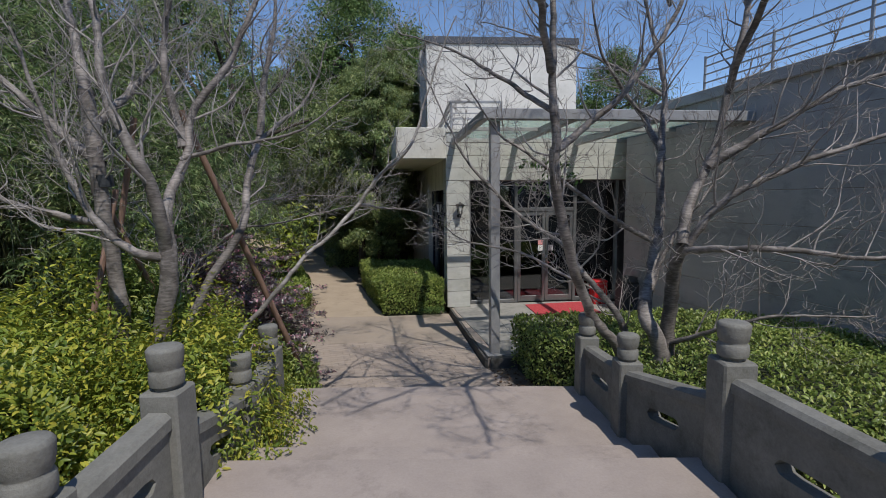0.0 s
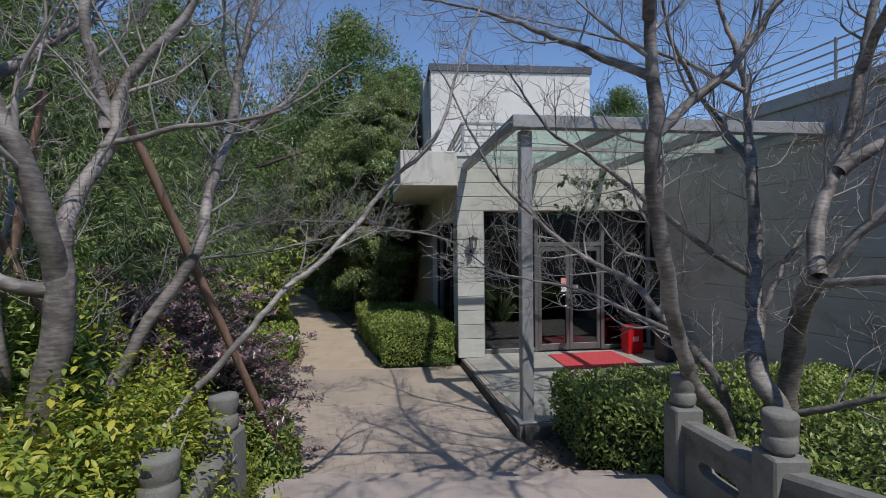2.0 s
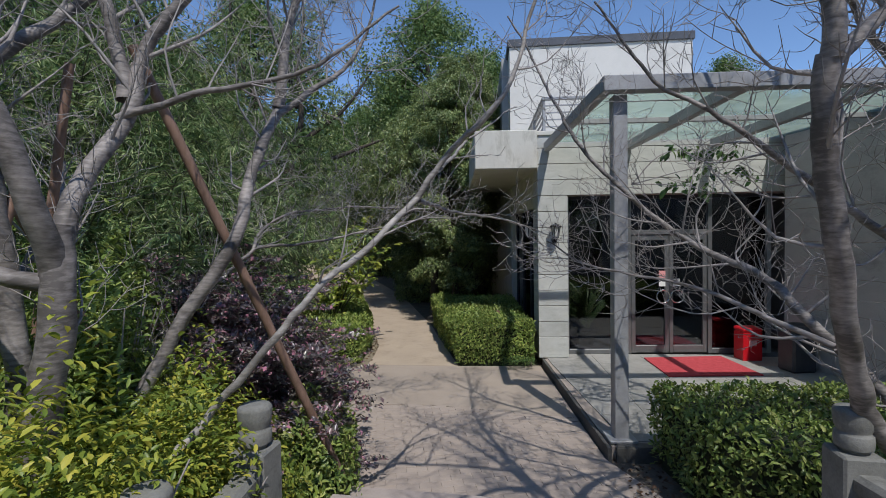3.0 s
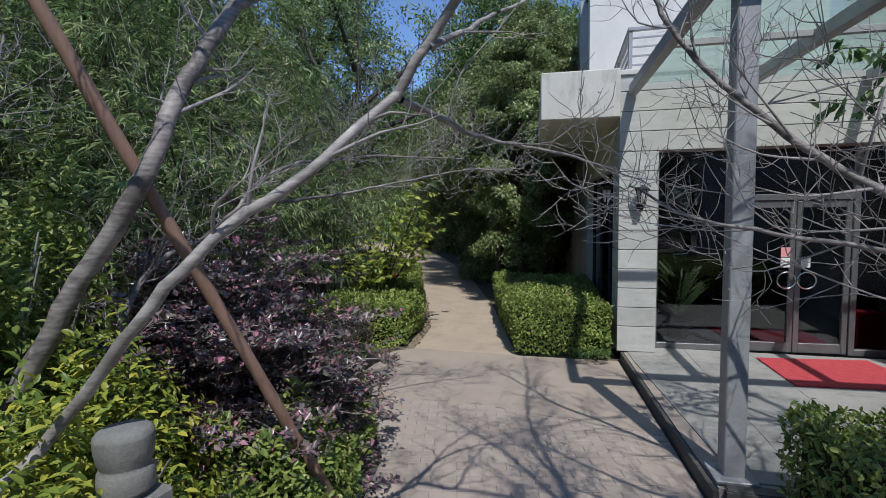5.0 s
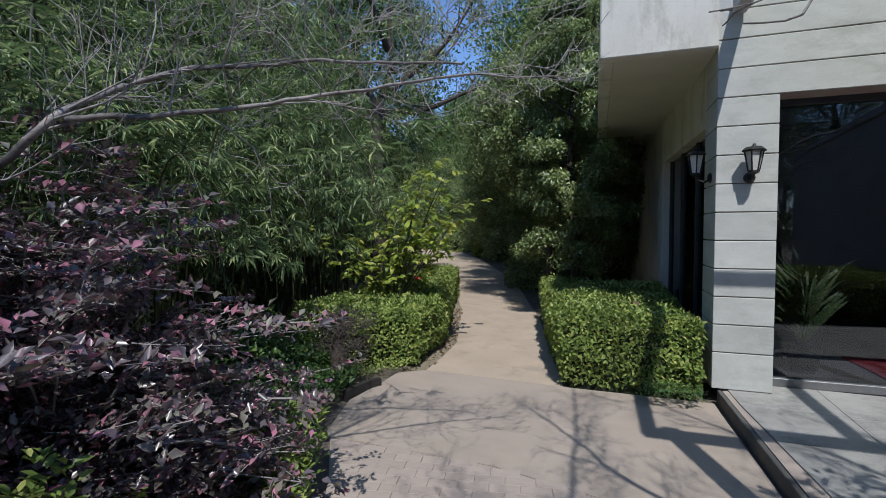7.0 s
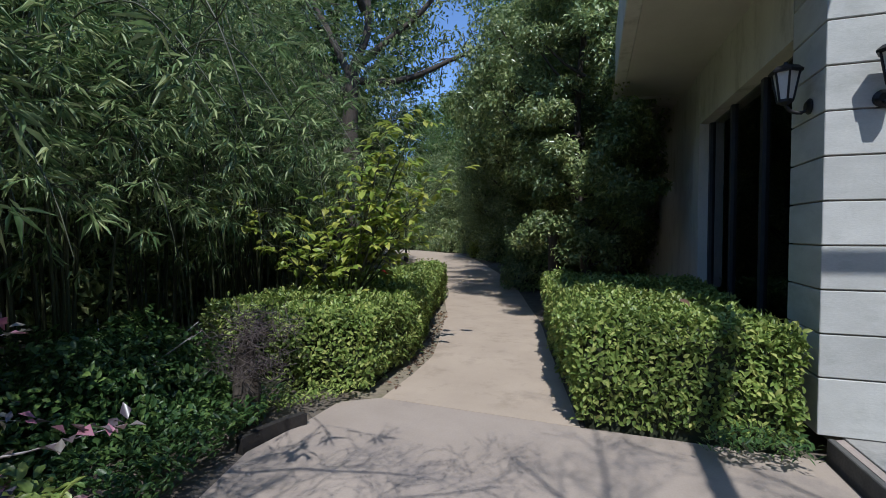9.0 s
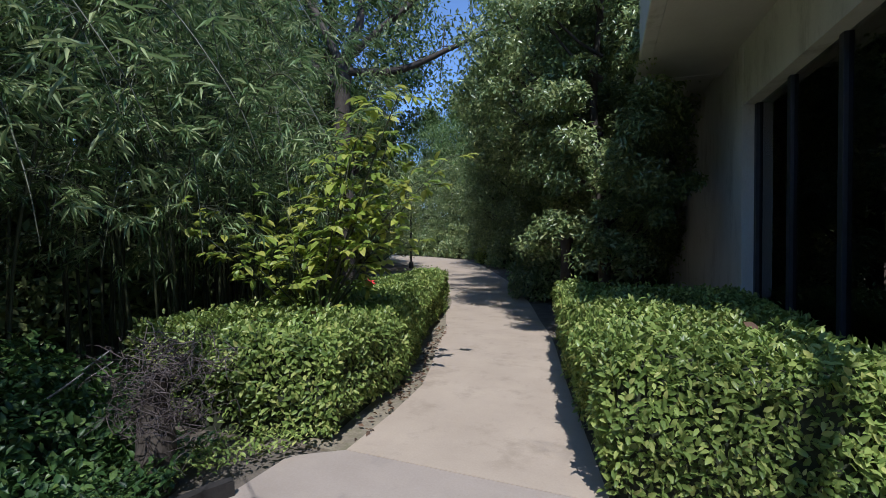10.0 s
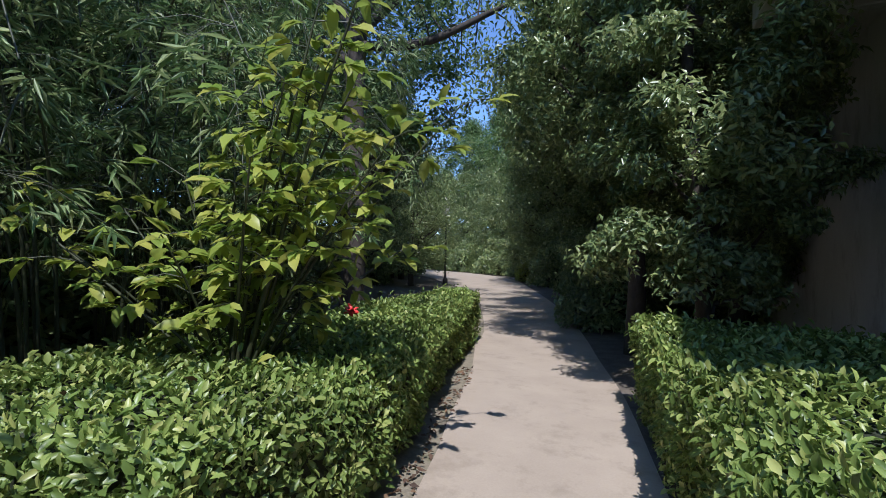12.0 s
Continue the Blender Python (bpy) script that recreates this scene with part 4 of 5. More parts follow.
bare_tree("bare_tree", [
    ([(2.36, 4.76, -0.03), (2.33, 4.65, 0.9), (2.18, 4.7, 1.25), (2.37, 5.09, 1.66), (2.57, 5.37, 2.11)], 0.095, 0.06),
    ([(2.5, 4.86, -0.03), (2.45, 4.82, 1.05), (2.38, 4.6, 1.75), (2.38, 4.42, 2.03)], 0.085, 0.065),
], [
    ([(2.57, 5.37, 2.05), (2.62, 5.44, 2.89), (2.8, 5.82, 3.93), (2.55, 6.15, 5.28)], 0.06, 0.014),
    ([(2.63, 5.45, 2.9), (2.55, 5.9, 3.5), (1.95, 5.5, 4.1), (1.7, 5.4, 4.9)], 0.04, 0.008),
    ([(2.38, 4.42, 2.0), (2.48, 4.56, 2.32), (2.73, 4.66, 2.77), (2.88, 4.65, 3.48), (3.06, 4.65, 4.44), (3.2, 4.8, 5.6)], 0.06, 0.012),
    ([(2.73, 4.66, 2.77), (3.3, 4.5, 3.15), (3.9, 4.3, 3.5), (4.6, 4.0, 3.7)], 0.05, 0.01),
    ([(2.38, 4.45, 1.95), (2.5, 3.95, 2.0), (2.8, 3.6, 2.05), (3.5, 3.5, 2.0), (4.2, 3.3, 2.15)], 0.04, 0.008),
    ([(2.44, 4.82, 0.9), (2.75, 4.35, 1.2), (3.2, 4.2, 1.38), (3.9, 4.0, 1.4)], 0.03, 0.007),
    ([(2.52, 5.3, 1.95), (2.0, 5.15, 2.2), (1.6, 5.03, 2.47), (1.05, 4.95, 2.9), (0.69, 5.0, 3.18), (0.3, 5.0, 3.7)], 0.035, 0.007),
    ([(2.38, 4.5, 1.85), (2.6, 4.3, 2.35), (3.0, 4.1, 2.65), (3.7, 3.9, 2.95), (4.5, 3.7, 3.2)], 0.045, 0.009),
    ([(2.88, 4.65, 3.5), (2.7, 3.8, 4.4), (2.2, 2.6, 5.1), (1.7, 1.6, 5.4)], 0.036, 0.01),
    ([(2.7, 3.8, 4.4), (1.9, 3.4, 4.8), (1.2, 2.6, 5.3)], 0.035, 0.01),
    ([(3.1, 4.8, 4.4), (2.4, 3.4, 4.9), (1.4, 2.2, 5.1), (0.5, 1.2, 5.2)], 0.036, 0.01),
    ([(2.7, 5.7, 3.7), (2.0, 6.2, 4.3), (1.3, 6.6, 4.7), (0.6, 6.9, 5.0)], 0.025, 0.007),
    ([(2.83, 5.88, 4.8), (2.2, 5.0, 5.3), (1.4, 4.4, 5.6), (0.6, 3.6, 5.8)], 0.028, 0.008),
    ([(3.1, 4.8, 4.4), (3.0, 3.6, 5.0), (2.9, 2.2, 5.4)], 0.028, 0.007),
    ([(2.36, 5.05, 1.6), (2.65, 5.05, 2.1), (3.0, 5.2, 2.5), (3.5, 5.3, 3.1)], 0.03, 0.007),
], "leafless many-stemmed cherry tree rising from the hedge", 5)
bare_tree("bare_tree", [
    ([(-2.3, 3.57, -0.03), (-2.28, 3.52, 1.0), (-2.13, 3.54, 1.87), (-2.14, 3.55, 2.3)], 0.073, 0.066),
], [
    ([(-2.14, 3.55, 2.2), (-2.24, 3.72, 2.5), (-2.2, 3.98, 2.9), (-2.19, 4.09, 3.26), (-1.88, 4.25, 3.75), (-1.56, 4.35, 4.53), (-1.4, 4.45, 5.4)], 0.05, 0.012),
    ([(-2.13, 3.54, 2.1), (-2.09, 3.32, 2.68), (-2.36, 3.38, 3.36), (-2.53, 3.54, 3.97), (-2.76, 3.48, 4.9)], 0.055, 0.013),
    ([(-2.13, 3.54, 2.05), (-2.3, 3.4, 2.1), (-2.55, 3.35, 2.35), (-2.75, 3.3, 2.9), (-2.9, 3.2, 3.7)], 0.04, 0.009),
    ([(-2.2, 4.0, 2.95), (-2.3, 4.0, 3.6), (-2.15, 4.0, 4.4), (-2.05, 4.1, 5.2)], 0.04, 0.01),
    ([(-2.2, 3.95, 2.85), (-1.75, 4.05, 3.0), (-1.25, 4.15, 3.1), (-0.8, 4.3, 3.45)], 0.022, 0.006),
], "leafless grey-barked cherry tree above the bright shrub", 11)
bare_tree("bare_tree", [
    ([(-2.63, 3.96, -0.03), (-2.51, 4.16, 0.95), (-2.3, 4.42, 1.69), (-1.99, 4.57, 2.23), (-2.01, 4.84, 2.74), (-1.99, 5.2, 3.22)], 0.047, 0.037),
], [
    ([(-1.99, 5.18, 3.2), (-1.92, 5.31, 3.86), (-1.85, 5.4, 4.5), (-1.8, 5.5, 5.3)], 0.045, 0.01),
    ([(-1.99, 5.15, 3.15), (-1.8, 5.4, 3.4), (-1.55, 5.75, 3.8), (-1.35, 5.8, 4.4)], 0.03, 0.008),
    ([(-2.8, 4.6, 0.0), (-2.85, 5.2, 1.5), (-2.84, 5.78, 1.87), (-2.66, 5.92, 2.12), (-2.72, 6.12, 2.28), (-2.55, 6.44, 2.49), (-1.97, 6.83, 2.57), (-1.29, 7.11, 2.53)], 0.035, 0.006),
    ([(-2.66, 5.94, 2.14), (-2.1, 6.3, 2.22), (-1.4, 6.84, 2.4), (-0.81, 7.27, 2.44)], 0.016, 0.004),
], "leafless slanting cherry tree tied to a brown pole", 17)
bare_tree("bare_tree", [
    ([(-2.15, 3.53, -0.03), (-2.01, 3.76, 0.95), (-1.77, 4.02, 1.32), (-1.46, 4.1, 1.72), (-1.25, 4.21, 1.98), (-1.01, 4.38, 2.18), (-0.78, 4.59, 2.46)], 0.026, 0.018),
], [
    ([(-0.78, 4.59, 2.44), (-0.55, 4.59, 2.74), (-0.23, 4.46, 3.0), (-0.05, 4.45, 3.5), (0.2, 4.5, 4.2)], 0.02, 0.006),
    ([(-0.78, 4.6, 2.44), (-0.64, 5.2, 2.41), (-0.31, 5.59, 2.35), (0.13, 5.72, 2.17)], 0.016, 0.004),
    ([(-0.66, 4.59, 2.6), (-0.5, 5.1, 2.9), (-0.2, 5.5, 3.2)], 0.014, 0.004),
], "pale slender leafless tree arching low over the paving", 23, M_PALEBARK, 0.2, 0.75)
bare_tree("bare_tree", [
    ([(-2.8, 3.86, -0.03), (-2.74, 3.88, 1.39), (-2.78, 3.8, 2.72), (-2.82, 3.74, 3.4)], 0.068, 0.055),
], [
    ([(-2.81, 3.75, 3.35), (-2.98, 3.9, 3.9), (-3.2, 4.1, 4.4), (-3.3, 4.2, 5.5)], 0.05, 0.012),
    ([(-2.78, 3.79, 2.8), (-3.2, 3.85, 3.15), (-3.6, 3.8, 3.6), (-4.2, 3.7, 4.3)], 0.045, 0.01),
    ([(-2.8, 3.77, 3.1), (-2.68, 4.1, 3.5), (-2.55, 4.4, 4.0), (-2.5, 4.5, 5.0)], 0.04, 0.01),
    ([(-2.77, 3.83, 2.3), (-3.2, 3.6, 2.45), (-3.7, 3.4, 2.7), (-4.3, 3.2, 3.2)], 0.035, 0.008),
    ([(-2.76, 3.85, 1.9), (-3.1, 4.3, 2.3), (-3.5, 4.8, 2.7), (-4.0, 5.2, 3.3)], 0.03, 0.008),
], "leafless cherry tree with a dark strap round its trunk", 29)
strap = Tubes()
strap.add([(-2.776, 3.805, 2.62), (-2.779, 3.8, 2.72)], [0.07, 0.07], 14)
tagged(part("tree_strap", strap.mesh("tree_strap"), M_STRAP), "dark rubber strap round the tree trunk", "strap")


def brace(a, b, r=0.03):
    """A bamboo pole with swollen joints, propping a tree."""
    line = np.linspace(a, b, 60)
    length = float(np.linalg.norm(line[-1] - line[0]))
    s = np.linspace(0, length, 60)
    radius = r * (1 + 0.09 * np.exp(-(((s % 0.34) - 0.17) / 0.012) ** 2)) * np.linspace(1.08, 0.9, 60)
    t = Tubes()
    t.add(line, radius, 12)
    ob = part("support_pole", t.mesh("support_pole"), M_POLE)
    return tagged(ob, "brown bamboo pole propping a bare tree", "pole", "tree support poles")


brace((-1.63, 5.62, -0.02), (-2.27, 4.13, 3.3), 0.032)
brace((-3.5, 4.3, 0.0), (-2.72, 4.17, 3.25), 0.028)
brace((-3.1, 3.4, 0.0), (-2.75, 3.9, 2.6), 0.026)
brace((-2.4, 4.9, 0.0), (-2.85, 3.95, 2.4), 0.026)

# the last old leaves on the leaning tree
def old_leaves():
    g = np.random.default_rng(5)
    P, D = [], []
    for a, b, m in (((0.95, 6.5, 2.98), (1.75, 6.95, 3.02), 60), ((0.9, 6.45, 2.68), (1.4, 6.7, 2.64), 34), ((1.3, 6.7, 2.85), (1.9, 6.9, 2.8), 30)):
        t = Tubes()
        line = curve_through([(0.6, 6.32, 2.66), (np.array(a) + (0, -0.05, -0.02)), b], 0.08) - np.array((1.78, 4.85, 0))
        t.add(line, np.linspace(0.006, 0.002, len(line)), 4)
        part("twig", t.mesh("twig"), M_TWIG, leaning)
        f = g.uniform(0, 1, m)[:, None]
        P.append(np.array(a) + (np.array(b) - np.array(a)) * f + g.normal(0, 0.035, (m, 3)))
        D.append(np.tile((-0.2, 0, -0.7), (m, 1)) + g.normal(0, 0.5, (m, 3)))
    P, D = np.concatenate(P) - np.array((1.78, 4.85, 0)), np.concatenate(D)
    L = g.uniform(0.06, 0.11, len(P))
    part("old_leaves", leaf_mesh("old_leaves", P, D, np.tile((0.3, -0.6, 0.6), (len(P), 1)) + g.normal(0, 0.4, (len(P), 3)), L, L * 0.45, 0.15, 0.2, True), M_GREENBUSH, leaning, "few remaining dark green leaves")


old_leaves()

# clipped hedges
clipped_hedge([(-1.33, 9.71), (0.0, 9.83), (-0.2, 11.2), (-0.4, 13.2), (-2.4, 13.2), (-1.98, 11.7)], 0.78, "clipped green hedge block between path and building", 2700)
clipped_hedge([(-2.98, 9.66), (-3.25, 11.0), (-3.75, 12.2), (-4.35, 13.6), (-4.98, 15.3), (-5.6, 15.1), (-5.1, 12.8), (-4.7, 11.2), (-4.6, 9.3), (-3.6, 9.42)], 0.72, "clipped green hedge along the garden path", 2700)
clipped_hedge([(1.02, 6.62), (1.2, 5.7), (1.62, 5.1), (1.72, 4.2), (2.1, 3.65), (3.3, 3.25), (4.9, 3.5), (5.2, 5.0), (4.85, 6.3), (4.3, 6.75), (2.4, 6.72)], 0.8, "clipped green hedge filling the bed beside the bridge", 1500, 0.052)

# bright shrub by the bridge, purple shrub, green shrubs
mound("flowering_shrub", (-2.75, 2.75), (1.15, 1.35, 1.85), "bright yellow-green shrub spilling over the stone balustrade", "shrub", M_BUSH, 46000, 0.052, 0.4, 0.33, True, 0.0, 0.8)
mound("flowering_shrub", (-2.25, 4.35), (0.7, 0.6, 1.5), "yellow-green shrub at the foot of the bare trees", "shrub", M_BUSH, 15000, 0.052, 0.4, 0.3, True, 0.0, 0.8)
mound("flowering_shrub", (-1.85, 3.65), (0.66, 0.8, 1.45), "bright yellow-green shrub growing round the bridge post", "shrub", M_BUSH, 15000, 0.052, 0.4, 0.3, True, 0.0, 0.8)
mound("flowering_shrub", (-1.72, 2.98), (0.58, 0.8, 1.72), "bright yellow-green shrub hanging over the stone rail", "shrub", M_BUSH, 15000, 0.052, 0.4, 0.3, True, 0.0, 0.8)
mound("flowering_shrub", (-4.2, 3.4), (1.3, 1.8, 1.7), "yellow-green shrub under the bare trees", "shrub", M_BUSH, 22000, 0.08, 0.38, 0.2, False, 0.0, 0.8)


def spray_shrub(name, centre, radii, label, material, stems, leaf, seed):
    """An airy shrub: arching stems whose side sprays lie in loose flat layers."""
    rng = random.Random(seed)
    g = np.random.default_rng(seed)
    ob = thing(name, pose(centre[0], centre[1], 0), label, "shrub")
    r = np.array(radii)
    wood = Tubes()
    P, O = [], []
    for k in range(stems):
        d = np.array((rng.gauss(0, 1), rng.gauss(0, 1), abs(rng.gauss(0, 1)) * 0.9 + 0.05))
        e = unit(d) * r * rng.uniform(0.72, 1.12)
        foot = np.array((rng.gauss(0, 0.12), rng.gauss(0, 0.12), -0.03))
        line = curve_through([foot, foot + (e - foot) * np.array((0.28, 0.28, 0.55)), foot + (e - foot) * np.array((0.7, 0.7, 0.95)), e], 0.12)
        if k % 4 == 0:
            t = Tubes()
            t.add(line, np.linspace(0.014, 0.004, len(line)), 6)
            part("stem", t.mesh("stem"), M_TWIG, ob)
        else:
            wood.add(line, np.linspace(0.009, 0.003, len(line)), 4)
        for i in range(int(len(line) * 0.35), len(line)):
            for _ in range(2):
                a = rng.uniform(0, 6.28)
                q = line[i] + np.array((math.cos(a), math.sin(a), rng.gauss(0.05, 0.15))) * rng.uniform(0.08, 0.3)
                wood.add([line[i], q], [0.003, 0.0015], 3)
                m = 16
                f = g.uniform(0.1, 1.05, m)[:, None]
                P.append(line[i] + (q - line[i]) * f + g.normal(0, 0.02, (m, 3)) * (1, 1, 0.5))
                O.append(np.tile((q - line[i]) * 2 + (0, 0, 0.5), (m, 1)))
    P, O = np.concatenate(P), np.concatenate(O)
    P[:, 2] = np.maximum(P[:, 2], 0.02)
    tagged(part("twigs", wood.mesh("twigs"), M_TWIG, ob), kind="stuff")
    tagged(part("leaves", scatter("leaves", P, O, leaf, 0.55, 0.8, 0.2), material, ob), kind="stuff")
    return ob


spray_shrub("purple_shrub", (-3.0, 5.85), (1.5, 1.3, 2.0), "purple-leaved shrub with dark red new shoots", M_PURPLE, 250, 0.05, 91)
spray_shrub("purple_shrub", (-2.55, 6.15), (0.62, 0.7, 1.0), "small purple-leaved shrub at the paving edge", M_PURPLE, 80, 0.048, 92)
mound("green_shrub", (-3.2, 4.75), (0.7, 0.65, 2.2), "green leafy shrub under the trees", "shrub", M_HEDGE, 16000, 0.065, 0.42, 0.26, True)
mound("green_shrub", (-2.62, 4.2), (0.42, 0.4, 2.1), "fresh green leafy shrub between the bare trunks", "shrub", M_HEDGE, 9000, 0.06, 0.42, 0.3, True)
mound("green_shrub", (-4.3, 8.3), (0.75, 0.9, 0.72), "dark green shaded shrub below the bamboo", "shrub", M_GREENBUSH, 9000, 0.06, 0.5, 0.2, True)
mound("green_shrub", (-1.98, 5.35), (0.42, 0.55, 0.85), "bright green leafy shrub round the foot of the pole", "shrub", M_HEDGE, 6500, 0.06, 0.45, 0.28, True)
cover([(-1.7, 5.55), (-1.95, 6.6), (-2.4, 7.3), (-3.2, 7.2), (-3.6, 5.5), (-3.0, 4.4), (-1.75, 4.6)], 0.55, "glossy green ground cover at the edge of the paving", M_HEDGE, 2600, 0.07, 0.5, True)
cover([(-3.1, 7.6), (-3.1, 8.6), (-3.5, 9.2), (-4.6, 9.1), (-4.6, 7.4)], 0.22, "dark green ground cover in the shade", M_GREENBUSH, 700, 0.06, 0.5)
cover([(-0.55, 9.45), (0.02, 9.55), (0.0, 9.82), (-0.5, 9.75)], 0.2, "weeds at the foot of the column", M_GREENBUSH, 2600, 0.05, 0.3, True, "weeds")
cover([(-3.05, 9.35), (-2.95, 9.62), (-3.55, 9.45), (-3.75, 9.0), (-3.35, 8.75), (-3.2, 9.0)], 0.14, "low weeds along the timber edging", M_HEDGE, 2200, 0.04, 0.45, True, "weeds")
cover([(-3.3, 8.2), (-3.05, 7.7), (-2.75, 7.35), (-2.5, 7.2), (-2.9, 7.0), (-3.6, 7.4), (-3.7, 8.2)], 0.2, "low green cover beside the purple shrub", M_GREENBUSH, 1300, 0.05, 0.45, True)

cover([(-3.14, 8.45), (-3.2, 8.75), (-3.55, 8.75), (-3.5, 8.2), (-3.1, 7.6), (-2.86, 7.72)], 0.16, "low green weeds hiding the soil beside the apron", M_GREENBUSH, 2400, 0.05, 0.45, True, "weeds")


def bamboo(x, y, h, lean, seed, label="arching green bamboo clump with feathery leaves", culms=11):
    rng = random.Random(seed)
    ob = thing("bamboo", pose(x, y, 0), label, "bamboo", "bamboo clumps")
    twig = Tubes()
    P, D = [], []
    for _ in range(culms):
        a = rng.uniform(0, 6.28)
        rad = rng.uniform(0, 0.5)
        b = np.array((rad * math.cos(a), rad * math.sin(a), -0.03))
        out = unit(np.array((math.cos(a) + lean[0], math.sin(a) + lean[1], 0.0)))
        hh = h * rng.uniform(0.65, 1.05)
        sp = rng.uniform(0.2, 0.5) * hh * 0.8
        line = curve_through([b, b + out * sp * 0.12 + np.array((0, 0, hh * 0.45)), b + out * sp * 0.5 + np.array((0, 0, hh * 0.85)), b + out * sp + np.array((0, 0, hh * 0.95)), b + out * sp * 1.5 + np.array((0, 0, hh * 0.74)), b + out * sp * 1.7 + np.array((0, 0, hh * 0.58))], 0.12)
        culm = Tubes()
        culm.add(line, np.linspace(0.016, 0.003, len(line)), 6)
        part("culm", culm.mesh("culm"), M_CULM, ob)
        for i in range(int(len(line) * 0.46), len(line) - 1, 3):
            way = np.array((rng.gauss(0, 1), rng.gauss(0, 1), rng.gauss(0.05, 0.3)))
            for _ in range(5):
                side = unit(way) + np.array((rng.gauss(0, 0.4), rng.gauss(0, 0.4), rng.gauss(0, 0.3)))
                e = line[i] + unit(side) * rng.uniform(0.2, 0.6)
                e[2] -= rng.uniform(0, 0.15)
                twig.add([line[i], (line[i] + e) / 2 + np.array((0, 0, 0.05)), e], [0.003, 0.002, 0.0012], 3)
                for _ in range(10):
                    P.append(e + np.array((rng.gauss(0, 0.015), rng.gauss(0, 0.015), rng.gauss(0, 0.015))))
                    D.append(unit(e - line[i]) * 0.5 + np.array((rng.gauss(0, 0.7), rng.gauss(0, 0.7), -0.25 + rng.gauss(0, 0.35))))
                for _ in range(4):
                    q = line[i] + (e - line[i]) * rng.uniform(0.35, 0.9)
                    P.append(q)
                    D.append(unit(e - line[i]) + np.array((rng.gauss(0, 0.6), rng.gauss(0, 0.6), -0.3 + rng.gauss(0, 0.3))))
    tagged(part("twigs", twig.mesh("twigs"), M_CULM, ob), kind="stuff")
    P, D = np.array(P), np.array(D)
    n = len(P)
    L = RNG.uniform(0.075, 0.155, n)
    face = np.tile((0, 0, 1.0), (n, 1)) + RNG.normal(0, 0.4, (n, 3))
    tagged(part("leaves", leaf_mesh("leaves", P, D, face, L, L * 0.125, 0.15, 0.2), M_BAMBOO, ob), kind="stuff")
    return ob


clump_a = bamboo(-5.0, 8.4, 3.2, (1.0, -0.7), 41)
clump_b = bamboo(-6.5, 10.0, 4.6, (0.7, -0.5), 42)
for x, y, rz, sc, src in ((-4.85, 7.0, 20, 1.1, clump_a), (-6.3, 11.4, 330, 0.95, clump_a), (-6.4, 8.3, 15, 1.0, clump_b), (-6.0, 6.6, 350, 1.0, clump_b), (-7.3, 11.4, 20, 1.1, clump_b), (-7.3, 9.3, 340, 1.25, clump_b), (-6.7, 5.0, 30, 1.1, clump_b), (-7.4, 7.3, 10, 1.3, clump_b), (-5.0, 5.8, 40, 1.0, clump_a), (-6.5, 12.8, 350, 1.0, clump_a), (-4.5, 7.4, 10, 0.95, clump_a), (-7.9, 12.8, 350, 1.1, clump_b), (-8.5, 10.6, 20, 1.2, clump_b), (-8.5, 8.4, 345, 1.25, clump_b), (-8.2, 6.2, 15, 1.2, clump_b), (-5.25, 10.1, 335, 0.95, clump_a), (-5.7, 11.5, 15, 1.0, clump_a), (-3.95, 6.95, 350, 1.0, clump_a), (-9.2, 13.4, 5, 1.25, clump_b)):
    copy_thing(src, pose(x, y, 0, 0, 0, rz) @ Matrix.Scale(sc, 4))

